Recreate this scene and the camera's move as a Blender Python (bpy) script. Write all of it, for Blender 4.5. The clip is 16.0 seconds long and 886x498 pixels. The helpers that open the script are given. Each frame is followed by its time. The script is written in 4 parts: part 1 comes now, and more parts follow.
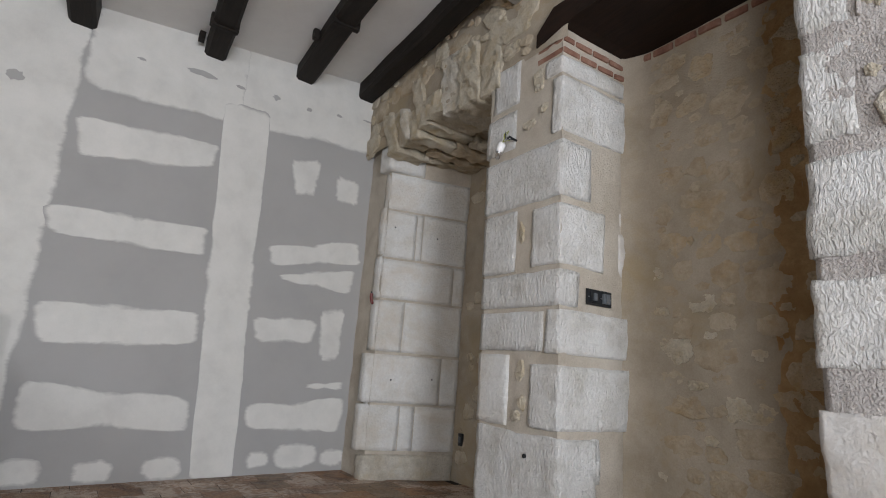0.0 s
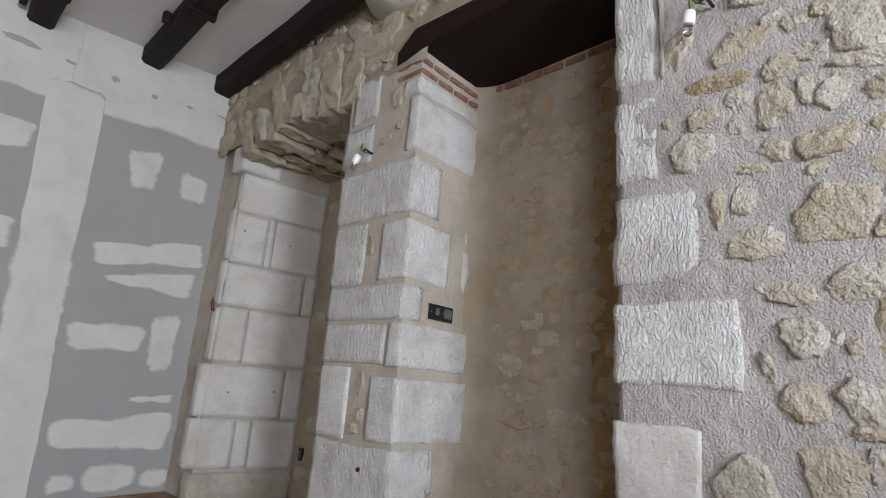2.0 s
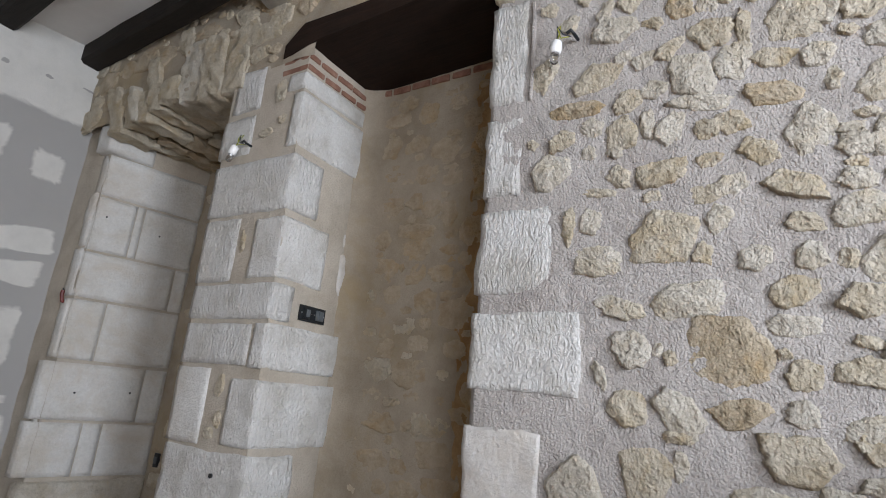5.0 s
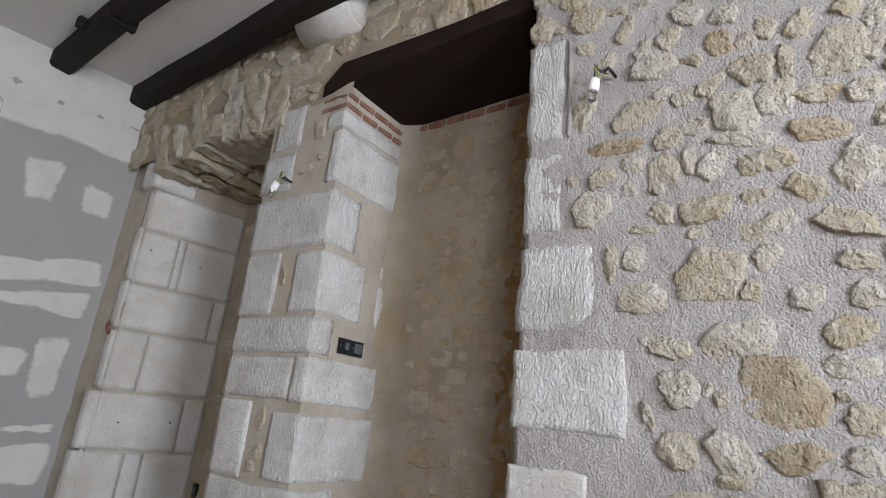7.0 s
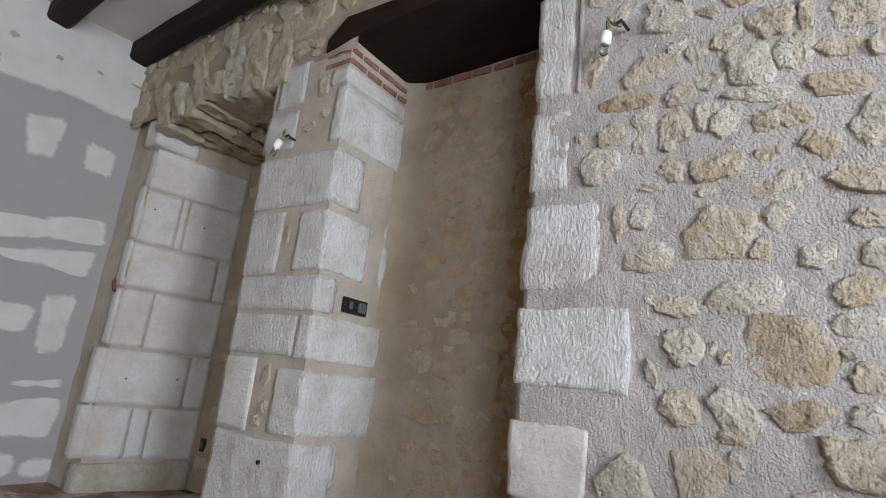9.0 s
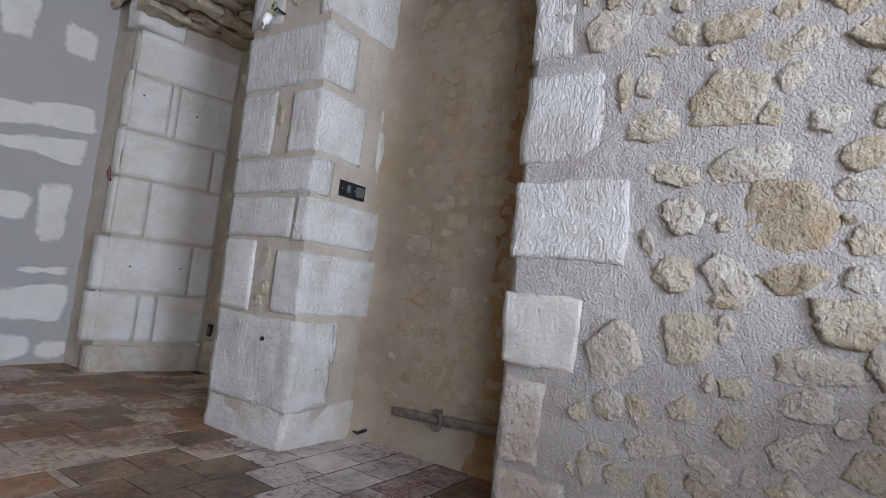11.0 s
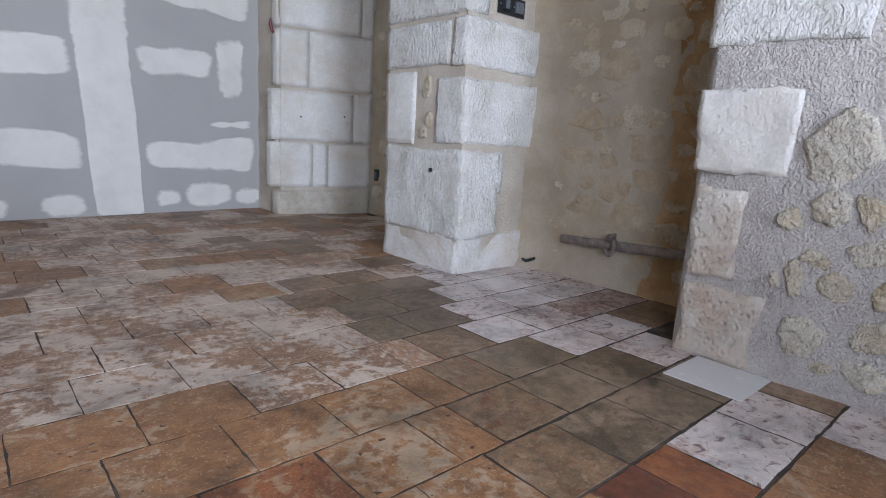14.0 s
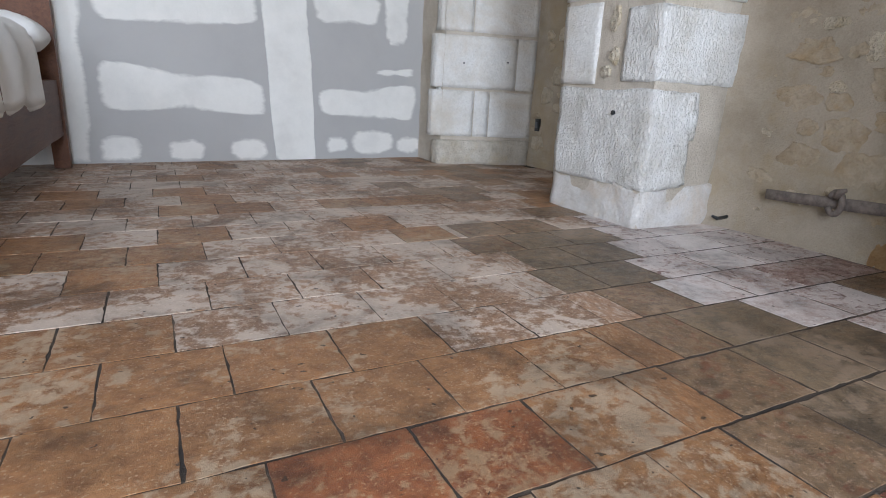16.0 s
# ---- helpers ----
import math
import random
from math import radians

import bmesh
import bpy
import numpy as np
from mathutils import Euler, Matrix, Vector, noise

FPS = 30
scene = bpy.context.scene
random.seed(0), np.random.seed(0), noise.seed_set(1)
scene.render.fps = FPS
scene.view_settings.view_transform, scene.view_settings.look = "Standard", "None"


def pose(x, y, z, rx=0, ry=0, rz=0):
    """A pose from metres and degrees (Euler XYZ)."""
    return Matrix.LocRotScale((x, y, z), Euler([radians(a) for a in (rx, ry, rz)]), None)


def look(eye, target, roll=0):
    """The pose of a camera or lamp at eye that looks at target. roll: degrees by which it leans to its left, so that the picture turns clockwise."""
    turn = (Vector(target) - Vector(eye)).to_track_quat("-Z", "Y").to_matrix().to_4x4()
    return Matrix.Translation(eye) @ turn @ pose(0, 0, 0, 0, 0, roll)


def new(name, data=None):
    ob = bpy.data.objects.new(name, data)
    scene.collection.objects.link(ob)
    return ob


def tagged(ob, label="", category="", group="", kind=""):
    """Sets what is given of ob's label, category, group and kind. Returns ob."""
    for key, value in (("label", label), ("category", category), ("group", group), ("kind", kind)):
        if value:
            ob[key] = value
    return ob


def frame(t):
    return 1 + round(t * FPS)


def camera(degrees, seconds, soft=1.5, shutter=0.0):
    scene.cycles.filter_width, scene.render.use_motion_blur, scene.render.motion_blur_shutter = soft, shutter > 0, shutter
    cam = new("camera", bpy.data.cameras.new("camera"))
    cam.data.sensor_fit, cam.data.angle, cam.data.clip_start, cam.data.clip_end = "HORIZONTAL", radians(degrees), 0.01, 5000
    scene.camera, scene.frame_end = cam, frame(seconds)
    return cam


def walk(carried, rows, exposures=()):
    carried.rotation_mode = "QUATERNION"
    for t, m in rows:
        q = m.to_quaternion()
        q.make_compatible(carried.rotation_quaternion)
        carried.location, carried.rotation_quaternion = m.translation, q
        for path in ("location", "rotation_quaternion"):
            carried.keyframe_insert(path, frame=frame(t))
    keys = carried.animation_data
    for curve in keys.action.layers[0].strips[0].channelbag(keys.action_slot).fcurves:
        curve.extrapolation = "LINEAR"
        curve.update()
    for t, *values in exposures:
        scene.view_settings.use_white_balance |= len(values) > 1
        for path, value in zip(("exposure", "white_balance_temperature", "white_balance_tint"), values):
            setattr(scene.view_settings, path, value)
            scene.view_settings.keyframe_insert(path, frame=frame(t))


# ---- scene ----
cam = camera(77.7, 16.0, soft=1.0)
PATH = [
    (0, (-1.732, -1.662, 0.792), (-0.671, -0.019, 1.208), 4.4),
    (0.5, (-1.725, -1.675, 0.8), (-0.6, -0.086, 1.257), 4.6),
    (1, (-1.704, -1.695, 0.803), (-0.437, -0.22, 1.269), 4.5),
    (1.5, (-1.693, -1.711, 0.806), (-0.348, -0.313, 1.292), 4.1),
    (2, (-1.677, -1.723, 0.805), (-0.259, -0.401, 1.296), 4.6),
    (2.5, (-1.652, -1.747, 0.801), (-0.151, -0.526, 1.307), 5.1),
    (3, (-1.638, -1.768, 0.807), (-0.08, -0.624, 1.32), 5.3),
    (3.5, (-1.628, -1.795, 0.812), (-0.027, -0.717, 1.336), 5.2),
    (3.7, (-1.619, -1.809, 0.812), (-0.002, -0.766, 1.356), 5.3),
    (5.8, (-1.635, -1.816, 0.837), (-0.003, -0.788, 1.366), 5.2),
    (6, (-1.652, -1.811, 0.853), (-0.059, -0.758, 1.448), 5.0),
    (6.5, (-1.666, -1.798, 0.851), (-0.102, -0.72, 1.476), 5.4),
    (7, (-1.674, -1.788, 0.848), (-0.12, -0.685, 1.454), 5.7),
    (7.5, (-1.668, -1.792, 0.852), (-0.107, -0.713, 1.481), 6.2),
    (8, (-1.676, -1.793, 0.853), (-0.108, -0.717, 1.473), 6.1),
    (8.5, (-1.674, -1.782, 0.839), (-0.106, -0.68, 1.412), 6.0),
    (9, (-1.653, -1.774, 0.823), (-0.073, -0.65, 1.312), 6.3),
    (9.5, (-1.632, -1.771, 0.793), (-0.026, -0.647, 1.189), 6.4),
    (11.8, (-1.6, -1.758, 0.686), (0.004, -0.563, 0.721), 5.3),
    (12, (-1.601, -1.751, 0.675), (-0.019, -0.528, 0.679), 5.0),
    (12.5, (-1.597, -1.738, 0.656), (-0.046, -0.479, 0.558), 5.1),
    (13, (-1.59, -1.714, 0.627), (-0.109, -0.393, 0.379), 4.7),
    (13.5, (-1.602, -1.698, 0.606), (-0.193, -0.313, 0.297), 4.3),
    (14, (-1.611, -1.672, 0.578), (-0.302, -0.212, 0.186), 3.4),
    (14.5, (-1.609, -1.603, 0.55), (-0.397, -0.063, 0.149), 2.5),
    (15, (-1.622, -1.559, 0.524), (-0.507, 0.04, 0.077), 2.6),
    (15.5, (-1.64, -1.52, 0.496), (-0.647, 0.131, -0.041), 3.0),
    (16, (-1.668, -1.504, 0.493), (-0.772, 0.195, -0.063), 3.1),
]

EXPOSURES = (
    (0.0, 0.0, 6500, 15), (2.0, 0.0, 6330, 15), (9.5, -0.04, 6300, 15), (12.0, 0.05, 5750, 17), (13.5, 0.26, 5700, 17),
    (14.5, 0.45, 5900, 15), (16.0, 0.6, 5980, 14),
)
walk(cam, [(t, look(eye, target, roll)) for t, eye, target, roll in PATH], EXPOSURES)

# ---- light ----
scene.view_settings.exposure = 0.0
world = bpy.data.worlds.new("sky")
scene.world = world
world.use_nodes = True
wn = world.node_tree
sky = wn.nodes.new("ShaderNodeTexSky")
sky.sky_type, sky.sun_disc, sky.sun_elevation, sky.sun_rotation = "NISHITA", False, radians(38), radians(200)
wn.links.new(sky.outputs[0], wn.nodes["Background"].inputs[0])
wn.nodes["Background"].inputs[1].default_value = 0.12


def window_light(name, eye, target, w, h, watts, colour):
    data = bpy.data.lights.new(name, "AREA")
    data.shape, data.size, data.size_y, data.energy, data.color = "RECTANGLE", w, h, watts, colour
    ob = new(name, data)
    ob.matrix_world = look(eye, target)
    return ob


# daylight of two window openings behind the camera
window_light("window_light_west", (-4.22, -4.25, 1.6), (0, -1.2, 1.7), 1.2, 1.4, 118, (0.84, 0.92, 1.0))
window_light("window_light_south", (-2.0, -5.22, 1.6), (-1.2, 0.5, 1.7), 1.1, 1.4, 205, (0.84, 0.92, 1.0))


# ---- materials ----
def nodes_of(name, rough=0.9, metal=0.0):
    m = bpy.data.materials.new(name)
    m.use_nodes = True
    b = m.node_tree.nodes["Principled BSDF"]
    b.inputs["Roughness"].default_value, b.inputs["Metallic"].default_value = rough, metal
    return m, m.node_tree, b


def coords(nt, spread=False, stretch=(1, 1, 1)):
    tc = nt.nodes.new("ShaderNodeTexCoord")
    mp = nt.nodes.new("ShaderNodeMapping")
    mp.inputs["Scale"].default_value = stretch
    nt.links.new(tc.outputs["Object"], mp.inputs["Vector"])
    if spread:
        info = nt.nodes.new("ShaderNodeObjectInfo")
        comb = nt.nodes.new("ShaderNodeCombineXYZ")
        mul = nt.nodes.new("ShaderNodeMath")
        mul.operation = "MULTIPLY"
        mul.inputs[1].default_value = 37.0
        nt.links.new(info.outputs["Random"], mul.inputs[0])
        for k in range(3):
            nt.links.new(mul.outputs[0], comb.inputs[k])
        nt.links.new(comb.outputs[0], mp.inputs["Location"])
    return mp.outputs[0]


def noise_tex(nt, vec, scale, detail=6.0, rough=0.6, distort=0.0):
    n = nt.nodes.new("ShaderNodeTexNoise")
    n.inputs["Scale"].default_value, n.inputs["Detail"].default_value = scale, detail
    n.inputs["Roughness"].default_value, n.inputs["Distortion"].default_value = rough, distort
    nt.links.new(vec, n.inputs["Vector"])
    return n.outputs["Fac"]


def ramp(nt, fac, stops):
    r = nt.nodes.new("ShaderNodeValToRGB")
    e = r.color_ramp.elements
    while len(e) < len(stops):
        e.new(0.5)
    for el, (pos, col) in zip(e, stops):
        el.position, el.color = pos, (*col, 1) if len(col) == 3 else (col[0],) * 3 + (1,)
    nt.links.new(fac, r.inputs[0])
    return r.outputs[0]


def mix(nt, fac, a, b, mode="MIX"):
    m = nt.nodes.new("ShaderNodeMix")
    m.data_type, m.blend_type = "RGBA", mode
    for sock, val in ((m.inputs[0], fac), (m.inputs[6], a), (m.inputs[7], b)):
        if isinstance(val, (int, float)):
            sock.default_value = val
        elif isinstance(val, tuple):
            sock.default_value = (*val, 1)
        else:
            nt.links.new(val, sock)
    return m.outputs[2]


def bump(nt, b, layers):
    """Layers of (height, strength, distance) one over the other."""
    last = None
    for height, strength, dist in layers:
        n = nt.nodes.new("ShaderNodeBump")
        n.inputs["Strength"].default_value, n.inputs["Distance"].default_value = strength, dist
        nt.links.new(height, n.inputs["Height"])
        if last:
            nt.links.new(last, n.inputs["Normal"])
        last = n.outputs[0]
    nt.links.new(last, b.inputs["Normal"])


def stone_like(name, light, mid, dark, scale=7.0, rough=0.92, grain=90.0, relief=0.006, spread=False, tool=0.0, stroke=0.4, grit=0.0, stain=None, pit=0.0, speck=0.35):
    m, nt, b = nodes_of(name, rough)
    v = coords(nt, spread)
    broad = noise_tex(nt, v, scale, 8, 0.65)
    col = ramp(nt, broad, [(0.3, dark), (0.5, mid), (0.68, light)])
    fine = noise_tex(nt, v, grain, 6, 0.75)
    col = mix(nt, speck, col, ramp(nt, fine, [(0.3, (0.55,)), (0.65, (1.0,))]), "MULTIPLY")
    if stain:
        s = noise_tex(nt, v, scale * 0.6, 6, 0.7, 0.4)
        col = mix(nt, ramp(nt, s, [(0.5, (0.0,)), (0.72, (0.85,))]), col, stain)
    nt.links.new(col, b.inputs["Base Color"])
    lay = [(broad, 0.6, relief * 4), (noise_tex(nt, v, grain * 0.55, 3, 0.6), 0.3, relief * 2), (fine, 1.0, relief * 2.4)]
    if tool:
        tv = coords(nt, spread, (1, 1, stroke))
        lay.append((ramp(nt, noise_tex(nt, tv, 78, 4, 0.6, 0.9), [(0.38, (0.0,)), (0.66, (1.0,))]), 0.8, tool))
    if grit:
        lay.append((ramp(nt, noise_tex(nt, v, 150, 2, 0.5), [(0.36, (0.0,)), (0.64, (1.0,))]), 1.0, grit))
        lay.append((noise_tex(nt, v, 330, 2, 0.6), 0.8, grit * 0.6))
    if pit:
        vo = nt.nodes.new("ShaderNodeTexVoronoi")
        vo.inputs["Scale"].default_value = 55
        nt.links.new(v, vo.inputs["Vector"])
        lay.append((ramp(nt, vo.outputs["Distance"], [(0.1, (0.0,)), (0.5, (1.0,))]), 0.6, pit))
    bump(nt, b, lay)
    return m


ASHLAR = stone_like("tooled_limestone", (0.84, 0.83, 0.79), (0.78, 0.76, 0.71), (0.60, 0.57, 0.50), 5, 0.9, 80, 0.0020, tool=0.0108, stroke=0.42)
PITTED = stone_like("pecked_limestone", (0.84, 0.83, 0.79), (0.77, 0.75, 0.70), (0.58, 0.55, 0.48), 6, 0.92, 75, 0.0022, tool=0.0075, stroke=0.6, pit=0.0012)
SMOOTH = stone_like("smooth_limestone", (0.81, 0.80, 0.76), (0.75, 0.735, 0.69), (0.63, 0.60, 0.53), 4, 0.85, 60, 0.004, stain=(0.60, 0.53, 0.43), pit=0.002)
RUBBLE = stone_like("rubble_limestone", (0.75, 0.68, 0.55), (0.67, 0.59, 0.45), (0.52, 0.43, 0.29), 11, 0.95, 80, 0.0045, grit=0.0035, speck=0.5, stain=(0.56, 0.43, 0.24), pit=0.005)
RUBBLE_PALE = stone_like("pale_rubble_limestone", (0.79, 0.74, 0.64), (0.72, 0.66, 0.55), (0.57, 0.50, 0.38), 12, 0.95, 80, 0.0045, grit=0.0035, speck=0.5, stain=(0.62, 0.52, 0.35), pit=0.005)
CREAM = stone_like("ragged_cream_limestone", (0.74, 0.70, 0.63), (0.60, 0.53, 0.445), (0.49, 0.40, 0.32), 8, 0.94, 65, 0.004, stain=(0.64, 0.47, 0.35), pit=0.006)
FOOTING = stone_like("smeared_grey_lime_plaster", (0.74, 0.72, 0.69), (0.66, 0.635, 0.595), (0.54, 0.50, 0.44), 9, 0.95, 70, 0.003, stain=(0.60, 0.51, 0.40), pit=0.0015)
CHALK = stone_like("chiselled_grey_white_limestone", (0.72, 0.70, 0.665), (0.655, 0.63, 0.585), (0.54, 0.50, 0.44), 5, 0.92, 60, 0.0025, stain=(0.62, 0.56, 0.47), pit=0.0012)
RUBBLE_DARK = stone_like("ochre_rubble_limestone", (0.68, 0.585, 0.445), (0.58, 0.48, 0.335), (0.42, 0.32, 0.195), 9, 0.95, 80, 0.0045, grit=0.0035, speck=0.5, stain=(0.48, 0.33, 0.15), pit=0.005)
MORTAR = stone_like("sandy_lime_mortar", (0.64, 0.595, 0.55), (0.58, 0.535, 0.492), (0.495, 0.45, 0.408), 5, 0.97, 120, 0.0022, grit=0.0042, speck=0.45)
RENDER = stone_like("tan_lime_plaster", (0.51, 0.44, 0.345), (0.44, 0.375, 0.285), (0.34, 0.28, 0.20), 3.5, 0.95, 120, 0.003, stain=(0.38, 0.29, 0.16))
# ochre stain and the warm shade of the alcove corner in one colour
OCHRE = stone_like("ochre_plaster", (0.57, 0.41, 0.235), (0.48, 0.32, 0.16), (0.36, 0.22, 0.095), 7, 0.96, 70, 0.006, stain=(0.30, 0.15, 0.05))
JOINT = stone_like("joint_mortar", (0.64, 0.575, 0.475), (0.575, 0.51, 0.415), (0.48, 0.415, 0.32), 6, 0.97, 110, 0.004)
TAN_STONE = stone_like("plastered_tan_stone", (0.57, 0.49, 0.37), (0.48, 0.395, 0.28), (0.36, 0.275, 0.175), 9, 0.95, 70, 0.004, stain=(0.44, 0.31, 0.16))
GROUT = stone_like("dirty_grout", (0.15, 0.11, 0.078), (0.055, 0.04, 0.029), (0.02, 0.015, 0.012), 7, 0.95, 90, 0.003)
BRICK = stone_like("old_red_brick", (0.40, 0.24, 0.17), (0.30, 0.15, 0.10), (0.20, 0.09, 0.06), 14, 0.92, 90, 0.003)
BOARD = stone_like("grey_plasterboard", (0.405, 0.398, 0.38), (0.39, 0.383, 0.365), (0.365, 0.359, 0.342), 2, 0.9, 220, 0.0004, speck=0.06)
FILLER = stone_like("white_joint_compound", (0.715, 0.70, 0.655), (0.67, 0.66, 0.615), (0.605, 0.595, 0.555), 5, 0.8, 110, 0.0008, speck=0.06)
fnt = FILLER.node_tree
fb = fnt.nodes["Principled BSDF"]
fat = fnt.nodes.new("ShaderNodeAttribute")
fat.attribute_name = "cover"
streak = noise_tex(fnt, coords(fnt, False, (0.6, 0.6, 1.7)), 11, 6, 0.65, 0.6)
fsum = fnt.nodes.new("ShaderNodeMath")
fnt.links.new(fat.outputs["Fac"], fsum.inputs[0])
fnt.links.new(streak, fsum.inputs[1])
thin = ramp(fnt, fsum.outputs[0], [(0.55, (0.0,)), (1.05, (1.0,))])
fnt.links.new(mix(fnt, thin, (0.388, 0.381, 0.363), fb.inputs["Base Color"].links[0].from_socket), fb.inputs["Base Color"])
PAINT = stone_like("white_ceiling_plaster", (0.78, 0.77, 0.75), (0.75, 0.74, 0.72), (0.70, 0.69, 0.67), 2.5, 0.9, 60, 0.001, speck=0.06)


def wood_like(name, dark, light, rough=0.75, along="Y", spread=True, scale=9.0):
    m, nt, b = nodes_of(name, rough)
    st = {"X": (0.09, 1, 1), "Y": (1, 0.09, 1), "Z": (1, 1, 0.09)}[along]
    v = coords(nt, spread, st)
    g = noise_tex(nt, v, scale * 5, 8, 0.65, 0.8)
    w = noise_tex(nt, coords(nt, spread), 3.0, 5, 0.6)
    col = mix(nt, 0.4, ramp(nt, g, [(0.3, dark), (0.7, light)]), ramp(nt, w, [(0.3, dark), (0.75, light)]))
    nt.links.new(col, b.inputs["Base Color"])
    b.inputs["Specular IOR Level"].default_value = 0.25
    bump(nt, b, [(w, 0.4, 0.01), (g, 0.7, 0.004)])
    return m


OAK_BEAM = wood_like("dark_stained_oak", (0.006, 0.0045, 0.0035), (0.024, 0.017, 0.012), 0.7, "Y")
LINTEL_WOOD = wood_like("dark_brown_oak", (0.007, 0.0038, 0.0022), (0.026, 0.012, 0.006), 0.85, "Y")
BED_WOOD = wood_like("reddish_brown_wood", (0.055, 0.022, 0.011), (0.16, 0.065, 0.03), 0.5, "Y")


def plain(name, col, rough=0.5, metal=0.0, vary=0.15, scale=30.0):
    m, nt, b = nodes_of(name, rough, metal)
    v = coords(nt)
    n = noise_tex(nt, v, scale, 5)
    nt.links.new(ramp(nt, n, [(0.3, tuple(c * (1 - vary) for c in col)), (0.7, tuple(min(1, c * (1 + vary)) for c in col))]), b.inputs["Base Color"])
    bump(nt, b, [(n, 0.2, 0.001)])
    return m


BLACK = plain("black_plastic", (0.012, 0.014, 0.016), 0.4)
GREY_PL = plain("grey_plastic", (0.10, 0.11, 0.115), 0.45)
STEEL = plain("steel", (0.45, 0.45, 0.45), 0.35, 1.0)
PORCELAIN = plain("white_bulb_holder", (0.82, 0.82, 0.80), 0.3)
RUST = plain("rusty_grey_iron", (0.20, 0.165, 0.14), 0.75, 0.3, 0.4, 40)
RED_PL = plain("red_plastic", (0.14, 0.018, 0.012), 0.5)
GREEN_WIRE = plain("yellow_green_wire", (0.30, 0.32, 0.03), 0.5)
BLUE_WIRE = plain("blue_black_wire", (0.02, 0.025, 0.05), 0.5)
LINEN = stone_like("white_linen", (0.82, 0.81, 0.79), (0.78, 0.77, 0.74), (0.72, 0.71, 0.68), 4, 0.9, 200, 0.0006, speck=0.06)
GLASS, gnt, gb = nodes_of("bulb_glass", 0.03)
gb.inputs["Transmission Weight"].default_value = 1.0
gb.inputs["IOR"].default_value = 1.45


def tile_like(name, base, alt, pale, pale_from, rough, red=None, bloom=1.0, plain_one=False):
    """Old terracotta: patchy tones, a limewash bloom that runs on over the joints, pale flecks and small dark pits."""
    m, nt, b = nodes_of(name, rough)
    v = coords(nt, True)
    info = nt.nodes.new("ShaderNodeObjectInfo")
    geo = nt.nodes.new("ShaderNodeNewGeometry")
    place = geo.outputs["Position"]
    n1, n2, n3 = noise_tex(nt, v, 6, 8, 0.65, 0.3), noise_tex(nt, v, 7, 10, 0.66, 0.25), noise_tex(nt, v, 75, 4, 0.7)
    wide = noise_tex(nt, place, 2.6, 6, 0.6, 0.4)
    col = ramp(nt, n1, [(0.40, alt), (0.58, base)])
    tone = nt.nodes.new("ShaderNodeHueSaturation")
    val = nt.nodes.new("ShaderNodeMapRange")
    val.inputs["To Min"].default_value, val.inputs["To Max"].default_value = 0.87, 1.12
    nt.links.new(info.outputs["Random"], val.inputs["Value"])
    nt.links.new(val.outputs[0], tone.inputs["Value"])
    nt.links.new(col, tone.inputs["Color"])
    col = tone.outputs[0]
    sm = nt.nodes.new("ShaderNodeMath")
    sm.operation = "MULTIPLY_ADD"
    nt.links.new(wide, sm.inputs[0])
    sm.inputs[1].default_value = bloom
    nt.links.new(n2, sm.inputs[2])
    lo = 0.5 * bloom + pale_from
    col = mix(nt, cover_fac(nt, sm.outputs[0], lo, 0.11), col, pale)
    rag = noise_tex(nt, v, 26, 6, 0.7, 0.3)
    col = mix(nt, ramp(nt, rag, [(0.50, (0.0,)), (0.68, (0.22,))]), col, pale)
    fleck = noise_tex(nt, v, 34, 2, 0.45, 0.2)
    col = mix(nt, ramp(nt, fleck, [(0.635, (0.0,)), (0.66, (0.6,))]), col, tuple(min(1.0, c * 1.2) for c in pale))
    if plain_one:
        nt.links.new(col, b.inputs["Base Color"])
        return m
    pock = noise_tex(nt, place, 48, 2, 0.5, 0.2)
    col = mix(nt, ramp(nt, pock, [(0.70, (0.0,)), (0.72, (0.8,))]), col, (0.03, 0.018, 0.012))
    if red:
        n4 = noise_tex(nt, v, 6.5, 6, 0.62, 0.8)
        col = mix(nt, ramp(nt, n4, [(0.55, (0.0,)), (0.66, (0.85,))]), col, red)
    col = mix(nt, 0.32, col, ramp(nt, n3, [(0.30, (0.35,)), (0.46, (1.0,))]), "MULTIPLY")
    stain = noise_tex(nt, place, 4.2, 7, 0.68, 0.5)
    col = mix(nt, 0.75, col, ramp(nt, stain, [(0.36, (0.34,)), (0.47, (0.82,)), (0.6, (1.08,))]), "MULTIPLY")
    nt.links.new(col, b.inputs["Base Color"])
    nt.links.new(ramp(nt, n2, [(0.3, (rough - 0.12,)), (0.7, (min(1.0, rough + 0.2),))]), b.inputs["Roughness"])
    bump(nt, b, [(n1, 0.35, 0.006), (n2, 0.35, 0.004), (n3, 0.6, 0.003)])
    return m


def cover_fac(nt, value, start, width):
    r = nt.nodes.new("ShaderNodeMapRange")
    r.inputs["From Min"].default_value, r.inputs["From Max"].default_value = start, start + width
    r.inputs["To Max"].default_value = 0.85
    nt.links.new(value, r.inputs["Value"])
    return r.outputs[0]


